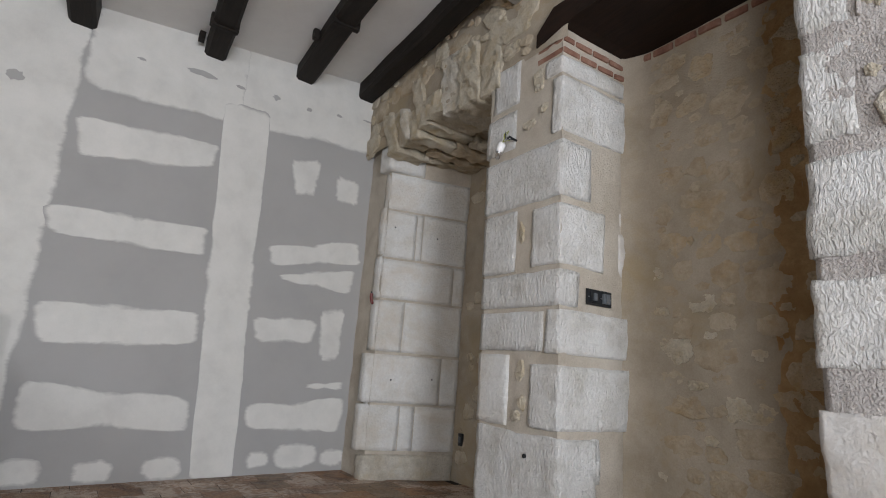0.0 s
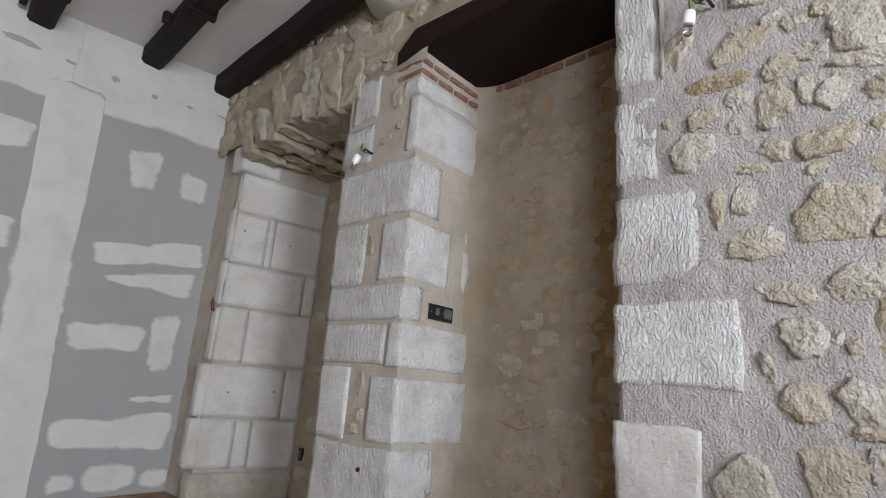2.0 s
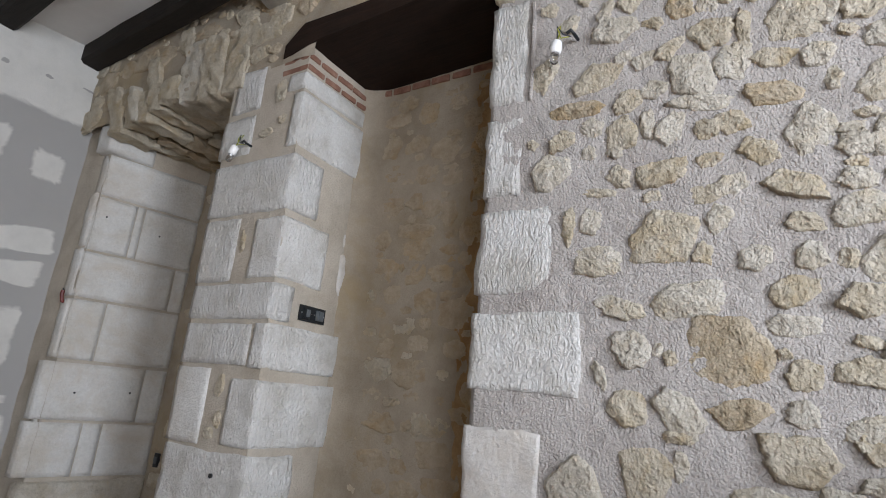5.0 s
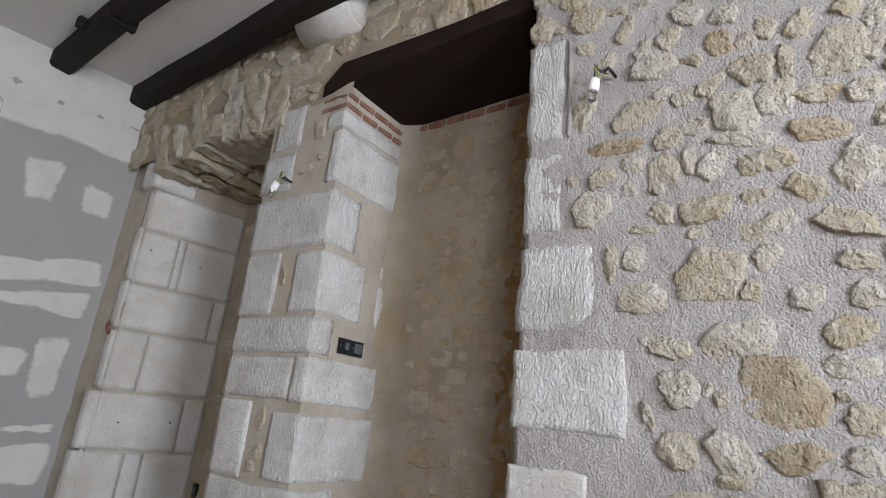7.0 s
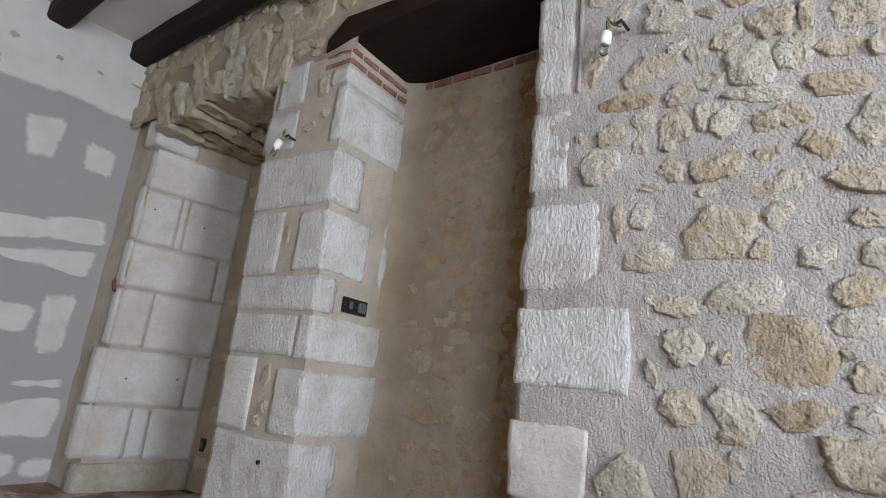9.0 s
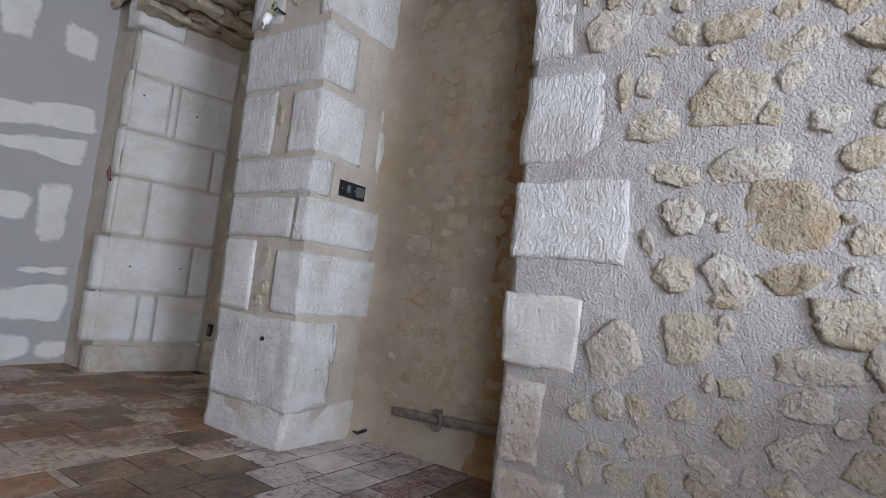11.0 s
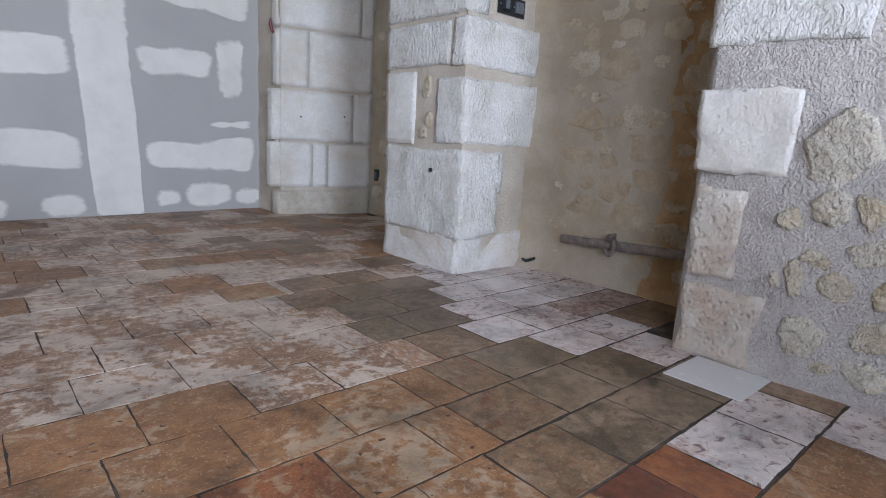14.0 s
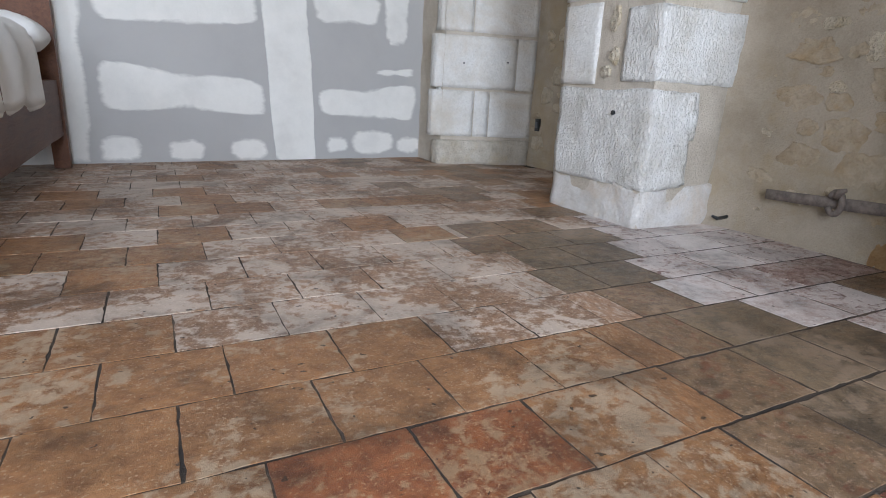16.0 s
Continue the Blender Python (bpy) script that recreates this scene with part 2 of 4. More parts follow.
TERRA = tile_like("worn_terracotta", (0.30, 0.146, 0.058), (0.205, 0.092, 0.036), (0.41, 0.305, 0.20), 0.55, 0.45)
TERRA_PALE = tile_like("limewashed_terracotta", (0.32, 0.18, 0.098), (0.215, 0.115, 0.06), (0.57, 0.475, 0.39), 0.44, 0.5)
OLIVE = tile_like("dark_olive_terracotta", (0.19, 0.13, 0.075), (0.11, 0.08, 0.05), (0.30, 0.215, 0.145), 0.52, 0.38)
UMBER = tile_like("stained_brown_terracotta", (0.22, 0.135, 0.07), (0.13, 0.082, 0.045), (0.34, 0.24, 0.16), 0.52, 0.42, (0.17, 0.06, 0.028))
PINKISH = tile_like("whitened_terracotta", (0.52, 0.42, 0.375), (0.31, 0.19, 0.145), (0.64, 0.58, 0.545), 0.36, 0.5, (0.12, 0.038, 0.021))
WHITENED = tile_like("lime_whitened_tile", (0.60, 0.53, 0.49), (0.42, 0.32, 0.275), (0.68, 0.63, 0.60), 0.42, 0.5)
STAINED = tile_like("red_stained_pale_tile", (0.36, 0.25, 0.21), (0.16, 0.07, 0.045), (0.48, 0.41, 0.37), 0.44, 0.45, (0.12, 0.036, 0.02))
DEEP_RED = tile_like("deep_red_terracotta", (0.15, 0.045, 0.021), (0.085, 0.029, 0.015), (0.22, 0.12, 0.072), 0.62, 0.42)
ORANGE = tile_like("orange_terracotta", (0.26, 0.088, 0.030), (0.17, 0.057, 0.023), (0.34, 0.22, 0.12), 0.62, 0.45)
BLANK = tile_like("new_white_tile", (0.56, 0.55, 0.545), (0.54, 0.53, 0.525), (0.60, 0.59, 0.585), 0.6, 0.5, plain_one=True)


# ---- building helpers ----
def mesh_ob(name, bm, material, smooth=False):
    me = bpy.data.meshes.new(name)
    bmesh.ops.recalc_face_normals(bm, faces=bm.faces)
    bm.to_mesh(me)
    bm.free()
    for m in material if isinstance(material, (list, tuple)) else [material]:
        me.materials.append(m)
    if smooth:
        me.polygons.foreach_set("use_smooth", [True] * len(me.polygons))
    return new(name, me)


def part(name, bm, material, parent, label="", smooth=False):
    ob = mesh_ob(name, bm, material, smooth)
    ob.parent = parent
    return tagged(ob, label)


def empty(name, at=(0, 0, 0)):
    ob = new(name)
    ob.location = at
    ob.empty_display_size = 0.05
    return ob


def box(bm, x0, x1, y0, y1, z0, z1):
    v = [bm.verts.new((x, y, z)) for x in (x0, x1) for y in (y0, y1) for z in (z0, z1)]
    for f in ((0, 1, 3, 2), (4, 6, 7, 5), (0, 4, 5, 1), (2, 3, 7, 6), (0, 2, 6, 4), (1, 5, 7, 3)):
        bm.faces.new([v[k] for k in f])
    return bm


def prism(bm, poly, axis, a, b):
    """A polygon in the plane across axis ('x': of y and z; 'z': of x and y), drawn out from a to b."""
    put = {"x": lambda p, s: (s, p[0], p[1]), "y": lambda p, s: (p[0], s, p[1]), "z": lambda p, s: (p[0], p[1], s)}[axis]
    lo, hi = [bm.verts.new(put(p, a)) for p in poly], [bm.verts.new(put(p, b)) for p in poly]
    n = len(poly)
    bm.faces.new(lo[::-1])
    bm.faces.new(hi)
    for k in range(n):
        bm.faces.new((lo[k], lo[(k + 1) % n], hi[(k + 1) % n], hi[k]))
    return bm


def rough_box(x0, x1, y0, y1, z0, z1, cell=0.045, amp=0.005, r=0.012, seed=0.0, bend=None):
    """A dressed stone: a box with rounded, chipped edges and an uneven face."""
    bm = bmesh.new()
    c, h = Vector(((x0 + x1) / 2, (y0 + y1) / 2, (z0 + z1) / 2)), Vector(((x1 - x0) / 2, (y1 - y0) / 2, (z1 - z0) / 2))
    n = [max(2, min(20, round(2 * k / cell))) for k in h]
    seen = {}

    def vert(i, j, k):
        key = (i, j, k)
        if key not in seen:
            p = Vector((h[0] * (2 * i / n[0] - 1), h[1] * (2 * j / n[1] - 1), h[2] * (2 * k / n[2] - 1)))
            w = c + p
            rr = r * (0.6 + 1.3 * abs(noise.noise(w * 9 + Vector((seed, 0, 0)))))
            q = Vector([max(-(a - rr), min(a - rr, b)) for a, b in zip(h, p)])
            d = p - q
            if d.length > 1e-6:
                p = q + d.normalized() * rr
            o = Vector((seed * 3.1, seed, -seed))
            p = p + amp * noise.noise_vector(w * 14 + o) + 0.8 * amp * noise.noise_vector(w * 5 + o)
            w = c + p
            seen[key] = bm.verts.new(bend(w) if bend else w)
        return seen[key]

    for a in range(3):
        b, d = (a + 1) % 3, (a + 2) % 3
        for side in (0, n[a]):
            for u in range(n[b]):
                for v in range(n[d]):
                    quad = []
                    for du, dv in ((0, 0), (1, 0), (1, 1), (0, 1)):
                        ijk = [0, 0, 0]
                        ijk[a], ijk[b], ijk[d] = side, u + du, v + dv
                        quad.append(vert(*ijk))
                    bm.faces.new(quad)
    return bm


def field_stone(y, z, w, h, depth, x=0.0, seed=0, ang=0.0, n=40):
    """A rough stone bedded in the wall: an angular outline, steep broken edges and a face of a few tilted, pitted planes."""
    rnd = random.Random(seed)
    bm = bmesh.new()
    m = rnd.choice((5, 6, 6, 7))
    turn = rnd.uniform(0, 1)
    corners = []
    for k in range(m):
        a = 6.2832 * (k + turn + rnd.uniform(-0.3, 0.3)) / m
        boxy = 1 / max(abs(math.cos(a)), abs(math.sin(a))) ** 0.75
        corners.append((a % 6.2832, boxy * rnd.uniform(0.9, 1.12)))
    corners.sort()
    corners = [(corners[-1][0] - 6.2832, corners[-1][1])] + corners + [(corners[0][0] + 6.2832, corners[0][1])]
    off = Vector((seed % 977, seed % 131, 0)) * 0.37
    cx, cz = rnd.uniform(-0.12, 0.12) * w, rnd.uniform(-0.12, 0.12) * h
    planes = [(rnd.uniform(0.75, 1.25), rnd.uniform(-1.3, 1.3), rnd.uniform(-1.3, 1.3)) for k in range(4)] + [(1.0, 0.0, 0.0)]
    ca, sa = math.cos(ang), math.sin(ang)

    def reach(a):
        for (a0, r0), (a1, r1) in zip(corners, corners[1:]):
            if a0 <= a <= a1:
                d = a1 - a0
                return r0 * r1 * math.sin(d) / max(0.2, r0 * math.sin(a - a0) + r1 * math.sin(a1 - a)) if d < 2.6 else min(r0, r1)
        return 1.0

    def put(a, b, o):
        q = Vector((a, b, 0)) + off
        if o > 0:
            face = max(0.35, min(c + ga * a / w + gb * b / h for c, ga, gb in planes))
            rough = 0.0046 * noise.noise(q * 34) + 0.0026 * noise.noise(q * 80) + 0.0012 * noise.noise(q * 170)
            o = o * face + rough * min(1.0, o / depth * 1.2)
        a += 0.0055 * noise.noise(q * 60 + Vector((9, 0, 0)))
        b += 0.0055 * noise.noise(q * 60 + Vector((0, 9, 0)))
        return (x - o, y + ca * a - sa * b, z + sa * a + ca * b)

    rings = []
    for s, out in ((1.10, -0.7), (1.03, -0.1), (1.0, 0.42), (0.965, 0.74), (0.91, 0.92), (0.83, 1.0), (0.73, 1.0), (0.62, 1.0), (0.51, 1.0), (0.40, 1.0), (0.29, 1.0), (0.18, 1.0), (0.08, 1.0)):
        ring = []
        for k in range(n):
            a = 6.2832 * k / n
            rad = max(0.62, min(1.3, reach(a))) * (1 + 0.10 * noise.noise((math.cos(a) * 3.2 + off.x, math.sin(a) * 3.2, 0)) + 0.09 * noise.noise((math.cos(a) * 9 + off.x, math.sin(a) * 9, 3)))
            pa, pb = math.cos(a) * rad * w / 2 * s + cx * (1 - s), math.sin(a) * rad * h / 2 * s + cz * (1 - s)
            ring.append(bm.verts.new(put(pa, pb, depth * out)))
        rings.append(ring)
    top = bm.verts.new(put(cx, cz, depth))
    for r0, r1 in zip(rings, rings[1:]):
        for k in range(n):
            bm.faces.new((r0[k], r0[(k + 1) % n], r1[(k + 1) % n], r1[k]))
    for k in range(n):
        bm.faces.new((rings[-1][k], rings[-1][(k + 1) % n], top))
    return bm


def sheet(fn, u0, u1, v0, v1, nu, nv, bm=None):
    """A grid of fn(u, v)."""
    bm = bm or bmesh.new()
    g = [[bm.verts.new(fn(u0 + (u1 - u0) * i / nu, v0 + (v1 - v0) * j / nv)) for j in range(nv + 1)] for i in range(nu + 1)]
    for i in range(nu):
        for j in range(nv):
            bm.faces.new((g[i][j], g[i + 1][j], g[i + 1][j + 1], g[i][j + 1]))
    return bm


def tube(bm, pts, r, n=8, ends=True):
    """A round bar along points."""
    pts = [Vector(p) for p in pts]
    rings = []
    for k, p in enumerate(pts):
        d = (pts[min(k + 1, len(pts) - 1)] - pts[max(k - 1, 0)]).normalized()
        s = d.orthogonal().normalized() if not rings else (last - d * last.dot(d)).normalized()
        last = s
        t = d.cross(s)
        rad = r[k] if isinstance(r, (list, tuple)) else r
        rings.append([bm.verts.new(p + rad * (math.cos(a) * s + math.sin(a) * t)) for a in [6.2832 * i / n for i in range(n)]])
    for a, b in zip(rings, rings[1:]):
        for i in range(n):
            bm.faces.new((a[i], a[(i + 1) % n], b[(i + 1) % n], b[i]))
    if ends:
        bm.faces.new(rings[0][::-1])
        bm.faces.new(rings[-1])
    return bm


def wob(p, a, f=6.0, s=0.0):
    return a * noise.noise(Vector(p) * f + Vector((s, s, s)))


# ---- plan ----
TOP = 3.25                 # wall tops, above the ceiling
ARRIS = lambda z: 0.025 + 0.022 * z   # outer corner of the pier, along y
PIER_L = lambda z: 0.572 + 0.033 * z  # far side of the pier
QUOIN = -0.957             # edge of the alcove in the rubble wall
BACK = 0.51                # alcove's back wall
NICHE = 0.70               # niche's back wall
RX = -0.03                 # face of the rubble wall
DC = Vector((0.037, 2.259, 0))
DDIR = Vector((-0.9962, -0.0875, 0))
DOUT = Vector((0.0875, -0.9962, 0))


def dry(u, z, out=0.0):
    """A place on the plasterboard wall: u to the west from the stone corner."""
    return DC + DDIR * u + DOUT * out + Vector((0, 0, z))


def ceil_z(x):
    return 3.02 + 0.12 * max(x, -2.4)


# ---- stone wall ----
wall = tagged(empty("wall_east"), "old limestone wall with an alcove, a pier and a niche", "wall", kind="structure")


def wall_face(name, fn, u0, u1, v0, v1, cell, material, label=""):
    return part(name, sheet(fn, u0, u1, v0, v1, max(2, round((u1 - u0) / cell)), max(2, round((v1 - v0) / cell))), material, wall, label, True)


# rubble wall: a thick core with an uneven mortar face that turns into the alcove
bm = bmesh.new()
box(bm, RX + 0.03, 0.95, -5.4, QUOIN - 0.03, 0, TOP)
box(bm, BACK + 0.02, 0.95, QUOIN - 0.03, 0.5, 0, TOP)
box(bm, NICHE + 0.02, 0.95, 0.5, 2.6, 0, TOP)
box(bm, 0.04, BACK + 0.02, ARRIS(1) + 0.04, PIER_L(1) - 0.03, 0, 2.5)
box(bm, 0.10, NICHE + 0.02, 1.97, 2.6, 0, TOP)
part("core", bm, JOINT, wall)


def bed(u, v):
    """The mortar's slow swell, which the stones follow."""
    return RX + wob((0, u, v), 0.010, 3) + wob((0, u, v), 0.004, 9)


def rubble_face(u, v):
    edge = max(0.0, min(1.0, (u - (QUOIN - 0.02)) / 0.02))
    grit = wob((0, u, v), 0.0030, 24) + wob((0, u, v), 0.0018, 60) + wob((0, u, v), 0.0016, 110, 3.0)
    return (bed(u, v) + grit + 0.02 * edge, u, v)


wall_face("mortar_face", rubble_face, -2.2, QUOIN, -0.02, 2.56, 0.0062, MORTAR, "sandy lime mortar between rubble stones")
wall_face("mortar_face", lambda u, v: (RX, u, v), -5.3, -2.2, -0.02, TOP, 0.3, MORTAR)
wall_face("alcove_cheek", lambda u, v: (u, QUOIN + wob((u, 0, v), 0.01, 6), v), RX + 0.02, BACK + 0.02, -0.02, 2.6, 0.05, RENDER)
wall_face("alcove_back", lambda u, v: (BACK - 0.085 * math.exp(-v / 0.16) - 0.1 * math.exp(-max(0.0, ARRIS(v) - u + 0.02) / 0.05) + wob((0, u, v), 0.006, 4) + wob((0, u, v), 0.004, 15), u, v), QUOIN - 0.02, 0.13, -0.02, 2.6, 0.03, RENDER, "tan lime plaster over rubble")
# the alcove's far corner: ochre stain, with its warm shadow strip put into the colour
wall_face("stained_shaded_corner", lambda u, v: (BACK - 0.008 - 0.085 * math.exp(-v / 0.16) + wob((0, u, v), 0.006, 4) + wob((0, u, v), 0.008, 17) + 0.012 * max(0.0, u - 0.8) / 0.2, QUOIN + u * (0.372 + wob((0, 0, v), 0.05, 3) + wob((0, 0, v), 0.03, 11)), v), 0, 1, -0.02, 2.42, 0.025, OCHRE, "rough plaster, ochre from stain and painted warm shade")
# pier: joint mortar between its dressed blocks
wall_face("pier_front", lambda u, v: (0.0 + wob((0, u, v), 0.003, 12), ARRIS(v) + 0.006 + u * (PIER_L(v) - ARRIS(v) - 0.024), v), 0, 1, -0.02, 2.42, 0.03, JOINT)
wall_face("pier_side", lambda u, v: (u, ARRIS(v) + 0.0055 + 0.02 * u + wob((u, 0, v), 0.004, 10), v), -0.003, BACK, -0.02, 2.6, 0.03, JOINT)
wall_face("pier_inner", lambda u, v: (u, PIER_L(v) - 0.012, v), 0.012, NICHE + 0.02, -0.02, 2.42, 0.06, JOINT)
# niche: back, splayed jamb, narrow front strip beside the plasterboard
wall_face("niche_back", lambda u, v: (NICHE + wob((0, u, v), 0.02, 5) + wob((0, u, v), 0.006, 16), u, v), 0.5, 2.0, -0.02, 2.6, 0.035, RENDER)
JAMB = lambda x: 1.915 - 0.235 * (x - 0.06)
wall_face("jamb_face", lambda u, v: (u, JAMB(u) + 0.005 + wob((u, 0, v), 0.001, 10), v), 0.07, NICHE + 0.02, -0.02, 2.6, 0.05, JOINT)
wall_face("strip_face", lambda u, v: (0.065 + wob((0, u, v), 0.008, 10), u, v), 1.91, 2.33, -0.02, 2.6, 0.04, JOINT)
# wall over the openings
wall_face("upper_face", lambda u, v: (0.0 + wob((0, u, v), 0.016, 4) + wob((0, u, v), 0.007, 17), u, v), 0.05, 2.35, 2.4, TOP, 0.03, RENDER)
wall_face("upper_face", lambda u, v: (0.0 + wob((0, u, v), 0.016, 4) + wob((0, u, v), 0.007, 17), u, v), -2.9, 0.05, 2.6, TOP, 0.03, RENDER)
bm = bmesh.new()
box(bm, 0.03, 0.95, -5.4, 2.6, 2.64, TOP)
box(bm, 0.06, NICHE + 0.1, 0.64, 2.6, 2.42, 2.66)
part("core", bm, JOINT, wall)

QN = [0]


def quoin(x0, x1, y0, y1, z0, z1, material=ASHLAR, amp=0.0045, r=0.006, bend=None, name="block"):
    QN[0] += 1
    rugged = name == "voussoir"
    return part(name, rough_box(x0, x1, y0, y1, z0, z1, 0.018 if rugged or material in (CREAM, CHALK, PITTED) else 0.03, amp, r, QN[0] * 1.7, bend), material, wall, smooth=not rugged)


def ragged(p):
    return p + Vector((0, 0.012 * noise.noise(p * 8) + 0.006 * noise.noise(p * 24), 0.012 * noise.noise(p * 8 + Vector((5, 5, 5))) + 0.006 * noise.noise(p * 24 + Vector((7, 0, 0)))))


# pier: courses of (bottom, top, width of the corner block on the front, its length on the side, second block from, to)
for z0, z1, wf, ws, a, b in (
    (0.560, 0.835, 0.18, 0.49, 0.305, 0.0),
    (0.880, 1.075, 0.085, 0.485, 0.105, 0.0),
    (1.275, 1.560, 0.19, 0.285, 0.31, 0.0),
    (1.915, 2.200, 0.07, 0.47, 0.0, 0.0),
    (2.222, 2.310, 0.12, 0.46, 0.0, 0.0),
):
    ya, yl = ARRIS((z0 + z1) / 2), PIER_L((z0 + z1) / 2)
    if ws and wf:
        quoin(-0.008, ws, ya, ya + wf, z0, z1, PITTED)
    elif ws:
        quoin(0.004, ws, ya - 0.003, ya + 0.08, z0, z1, PITTED)
for y0, z0, z1, mt in ((0.366, 0.547, 0.873, SMOOTH), (0.148, 0.888, 1.07, ASHLAR), (0.36, 1.264, 1.576, ASHLAR)):
    quoin(-0.007, 0.12, y0, PIER_L((z0 + z1) / 2), z0, z1, mt)
for k, (y, z, w, h) in enumerate(((0.29, 0.80, 0.06, 0.10), (0.27, 0.66, 0.05, 0.07), (0.31, 0.60, 0.06, 0.05), (0.30, 2.02, 0.10, 0.06), (0.24, 2.24, 0.07, 0.13), (0.32, 1.46, 0.04, 0.12), (0.20, 2.08, 0.06, 0.05))):
    part("stone", field_stone(y, z, w, h, 0.012, 0.0, 900 + k), RUBBLE, wall, smooth=True)
quoin(-0.010, 0.22, ARRIS(0.3) - 0.004, PIER_L(0.3), 0.15, 0.532, PITTED, 0.008)
for x0, x1, z0, z1 in ((0.02, 0.25, 0.345, 0.530), (0.05, 0.23, 0.165, 0.335), (0.40, 0.505, 1.26, 1.49), (0.41, 0.505, 1.52, 1.70)):
    quoin(x0, x1, ARRIS(z0) - 0.002 + 0.02 * x0 + (0.004 if x0 > 0.3 else -0.003), ARRIS(z0) + 0.08, z0, z1, CHALK if x0 > 0.3 else PITTED, 0.004, 0.008, ragged)
quoin(-0.008, 0.115, ARRIS(1.15) - 0.003, PIER_L(1.1), 1.09, 1.252)
quoin(-0.008, 0.19, ARRIS(1.7) - 0.003, PIER_L(1.7), 1.595, 1.870)
quoin(-0.006, 0.10, 0.40, PIER_L(2.1), 1.92, 2.14)
quoin(-0.006, 0.10, 0.385, 0.60, 2.17, 2.42)
quoin(-0.001, 0.46, ARRIS(0) + 0.001, PIER_L(0) + 0.008, -0.03, 0.170, FOOTING, 0.012, 0.015, lambda p: p + Vector((-0.013, -0.006, 0)) * max(0.0, 0.12 - p.z) / 0.12 * (1 if p.x < 0.1 else 0))

# quoins of the rubble wall: (far edge, bottom, top, material)
for far, z0, z1, mt in ((-1.097, 1.86, 2.28, ASHLAR), (-1.10, 1.505, 1.81, ASHLAR), (-1.218, 1.165, 1.452, ASHLAR), (-1.318, 0.865, 1.105, PITTED), (-1.20, 0.535, 0.755, CHALK), (-1.106, 0.245, 0.49, CREAM), (-1.185, 0.0, 0.215, CREAM)):
    zm = (z0 + z1) / 2
    quoin(RX - (0.009 if mt in (PITTED, CHALK) else 0.007), 0.25, far, QUOIN - 0.03 * max(0, 0.7 - zm) / 0.7 + 0.004, z0, z1, mt, 0.009 if mt is CREAM else 0.006, 0.006, ragged)
# a thin ridge of old plaster beside the topmost quoin
part("plaster_ridge", rough_box(RX - 0.012, RX + 0.03, -1.124, -1.113, 1.86, 2.27, 0.02, 0.004, 0.004, 6.0), MORTAR, wall)

# jamb of the niche: smooth courses of (bottom, top, joints along the jamb)
def on_jamb(p):
    return Vector((p.x, p.y + JAMB(p.x), p.z))


for z0, z1, cuts in ((1.92, 2.20, (0.06, 0.70)), (1.550, 1.905, (0.06, 0.295, 0.345, 0.70)), (1.245, 1.535, (0.06, 0.61, 0.70)), (0.865, 1.23, (0.06, 0.255, 0.70)), (0.510, 0.845, (0.01, 0.565, 0.70)), (0.190, 0.495, (0.0, 0.285, 0.392, 0.70))):
    for a, b in zip(cuts, cuts[1:]):
        quoin(a + 0.003, b - 0.003, 0.0, 0.08, z0, z1, SMOOTH, 0.0012, 0.0025, on_jamb)
quoin(0.03, 0.70, -0.02, 0.08, -0.02, 0.175, RUBBLE_PALE, 0.012, 0.03, on_jamb)
for z0, z1 in ((1.565, 1.93), (1.245, 1.55), (0.865, 1.23), (0.215, 0.51)):
    quoin(0.05, 0.13, 1.93, 2.02 + 0.06 * noise.noise((z0 * 7, 0, 0)), z0, z1, SMOOTH, 0.004, 0.012)

# flat arch over the niche: rough slabs on edge, fanned, each a little higher than the last
quoin(0.01, 0.32, 1.845, 2.02, 2.205, 2.40, SMOOTH, 0.006, 0.012)
y = 1.85
k = 0
while y > 0.66:
    w = random.choice((0.06, 0.08, 0.11, 0.15, 0.19))
    f = (1.90 - y) / 1.25
    zb, zt = 2.215 + 0.15 * math.sin(math.pi * (0.08 + 0.78 * f)) + random.uniform(-0.03, 0.03), 2.66 + random.uniform(-0.12, 0.14)
    lean = 0.40 - 0.30 * f + random.uniform(-0.06, 0.06)
    jut = random.uniform(0.0, 0.045)
    bend = lambda p, zb=zb, lean=lean: Vector((p.x, p.y + lean * (p.z - zb), p.z))
    mt = (RUBBLE, RUBBLE, RUBBLE_PALE, RUBBLE)[k % 4]
    split = random.uniform(0.16, 0.42)
    quoin(-jut, split, y - w - 0.004, y + 0.004, zb, zt, mt, 0.018, 0.014, bend, "voussoir")
    quoin(split + 0.01, NICHE + 0.03, y - w - 0.01, y + 0.01, zb + random.uniform(-0.03, 0.05), zt, (RUBBLE, TAN_STONE)[k % 2], 0.022, 0.02, bend, "voussoir")
    y -= w
    k += 1

# brick course under the timber
for k in range(2):
    z0 = 2.325 + 0.062 * k
    for j in range(4):
        a = 0.0 + 0.125 * j - 0.04 * k
        part("brick", rough_box(max(a, 0.0), min(a + 0.112, BACK), ARRIS(2.3) + 0.0005, ARRIS(2.3) + 0.06, z0, z0 + 0.030, 0.03, 0.003, 0.006, j + k * 9.0), BRICK, wall)
    part("brick", rough_box(-0.002, 0.06, ARRIS(2.3) + 0.012, 0.26, z0, z0 + 0.030, 0.03, 0.003, 0.006, k * 5.0), BRICK, wall)
for j in range(8):
    a = -0.92 + 0.125 * j
    part("brick", rough_box(BACK - 0.012, BACK + 0.06, a, a + 0.11, 2.445 - 0.02 * (j / 8), 2.483 - 0.02 * (j / 8), 0.03, 0.003, 0.006, j * 3.0), BRICK, wall)


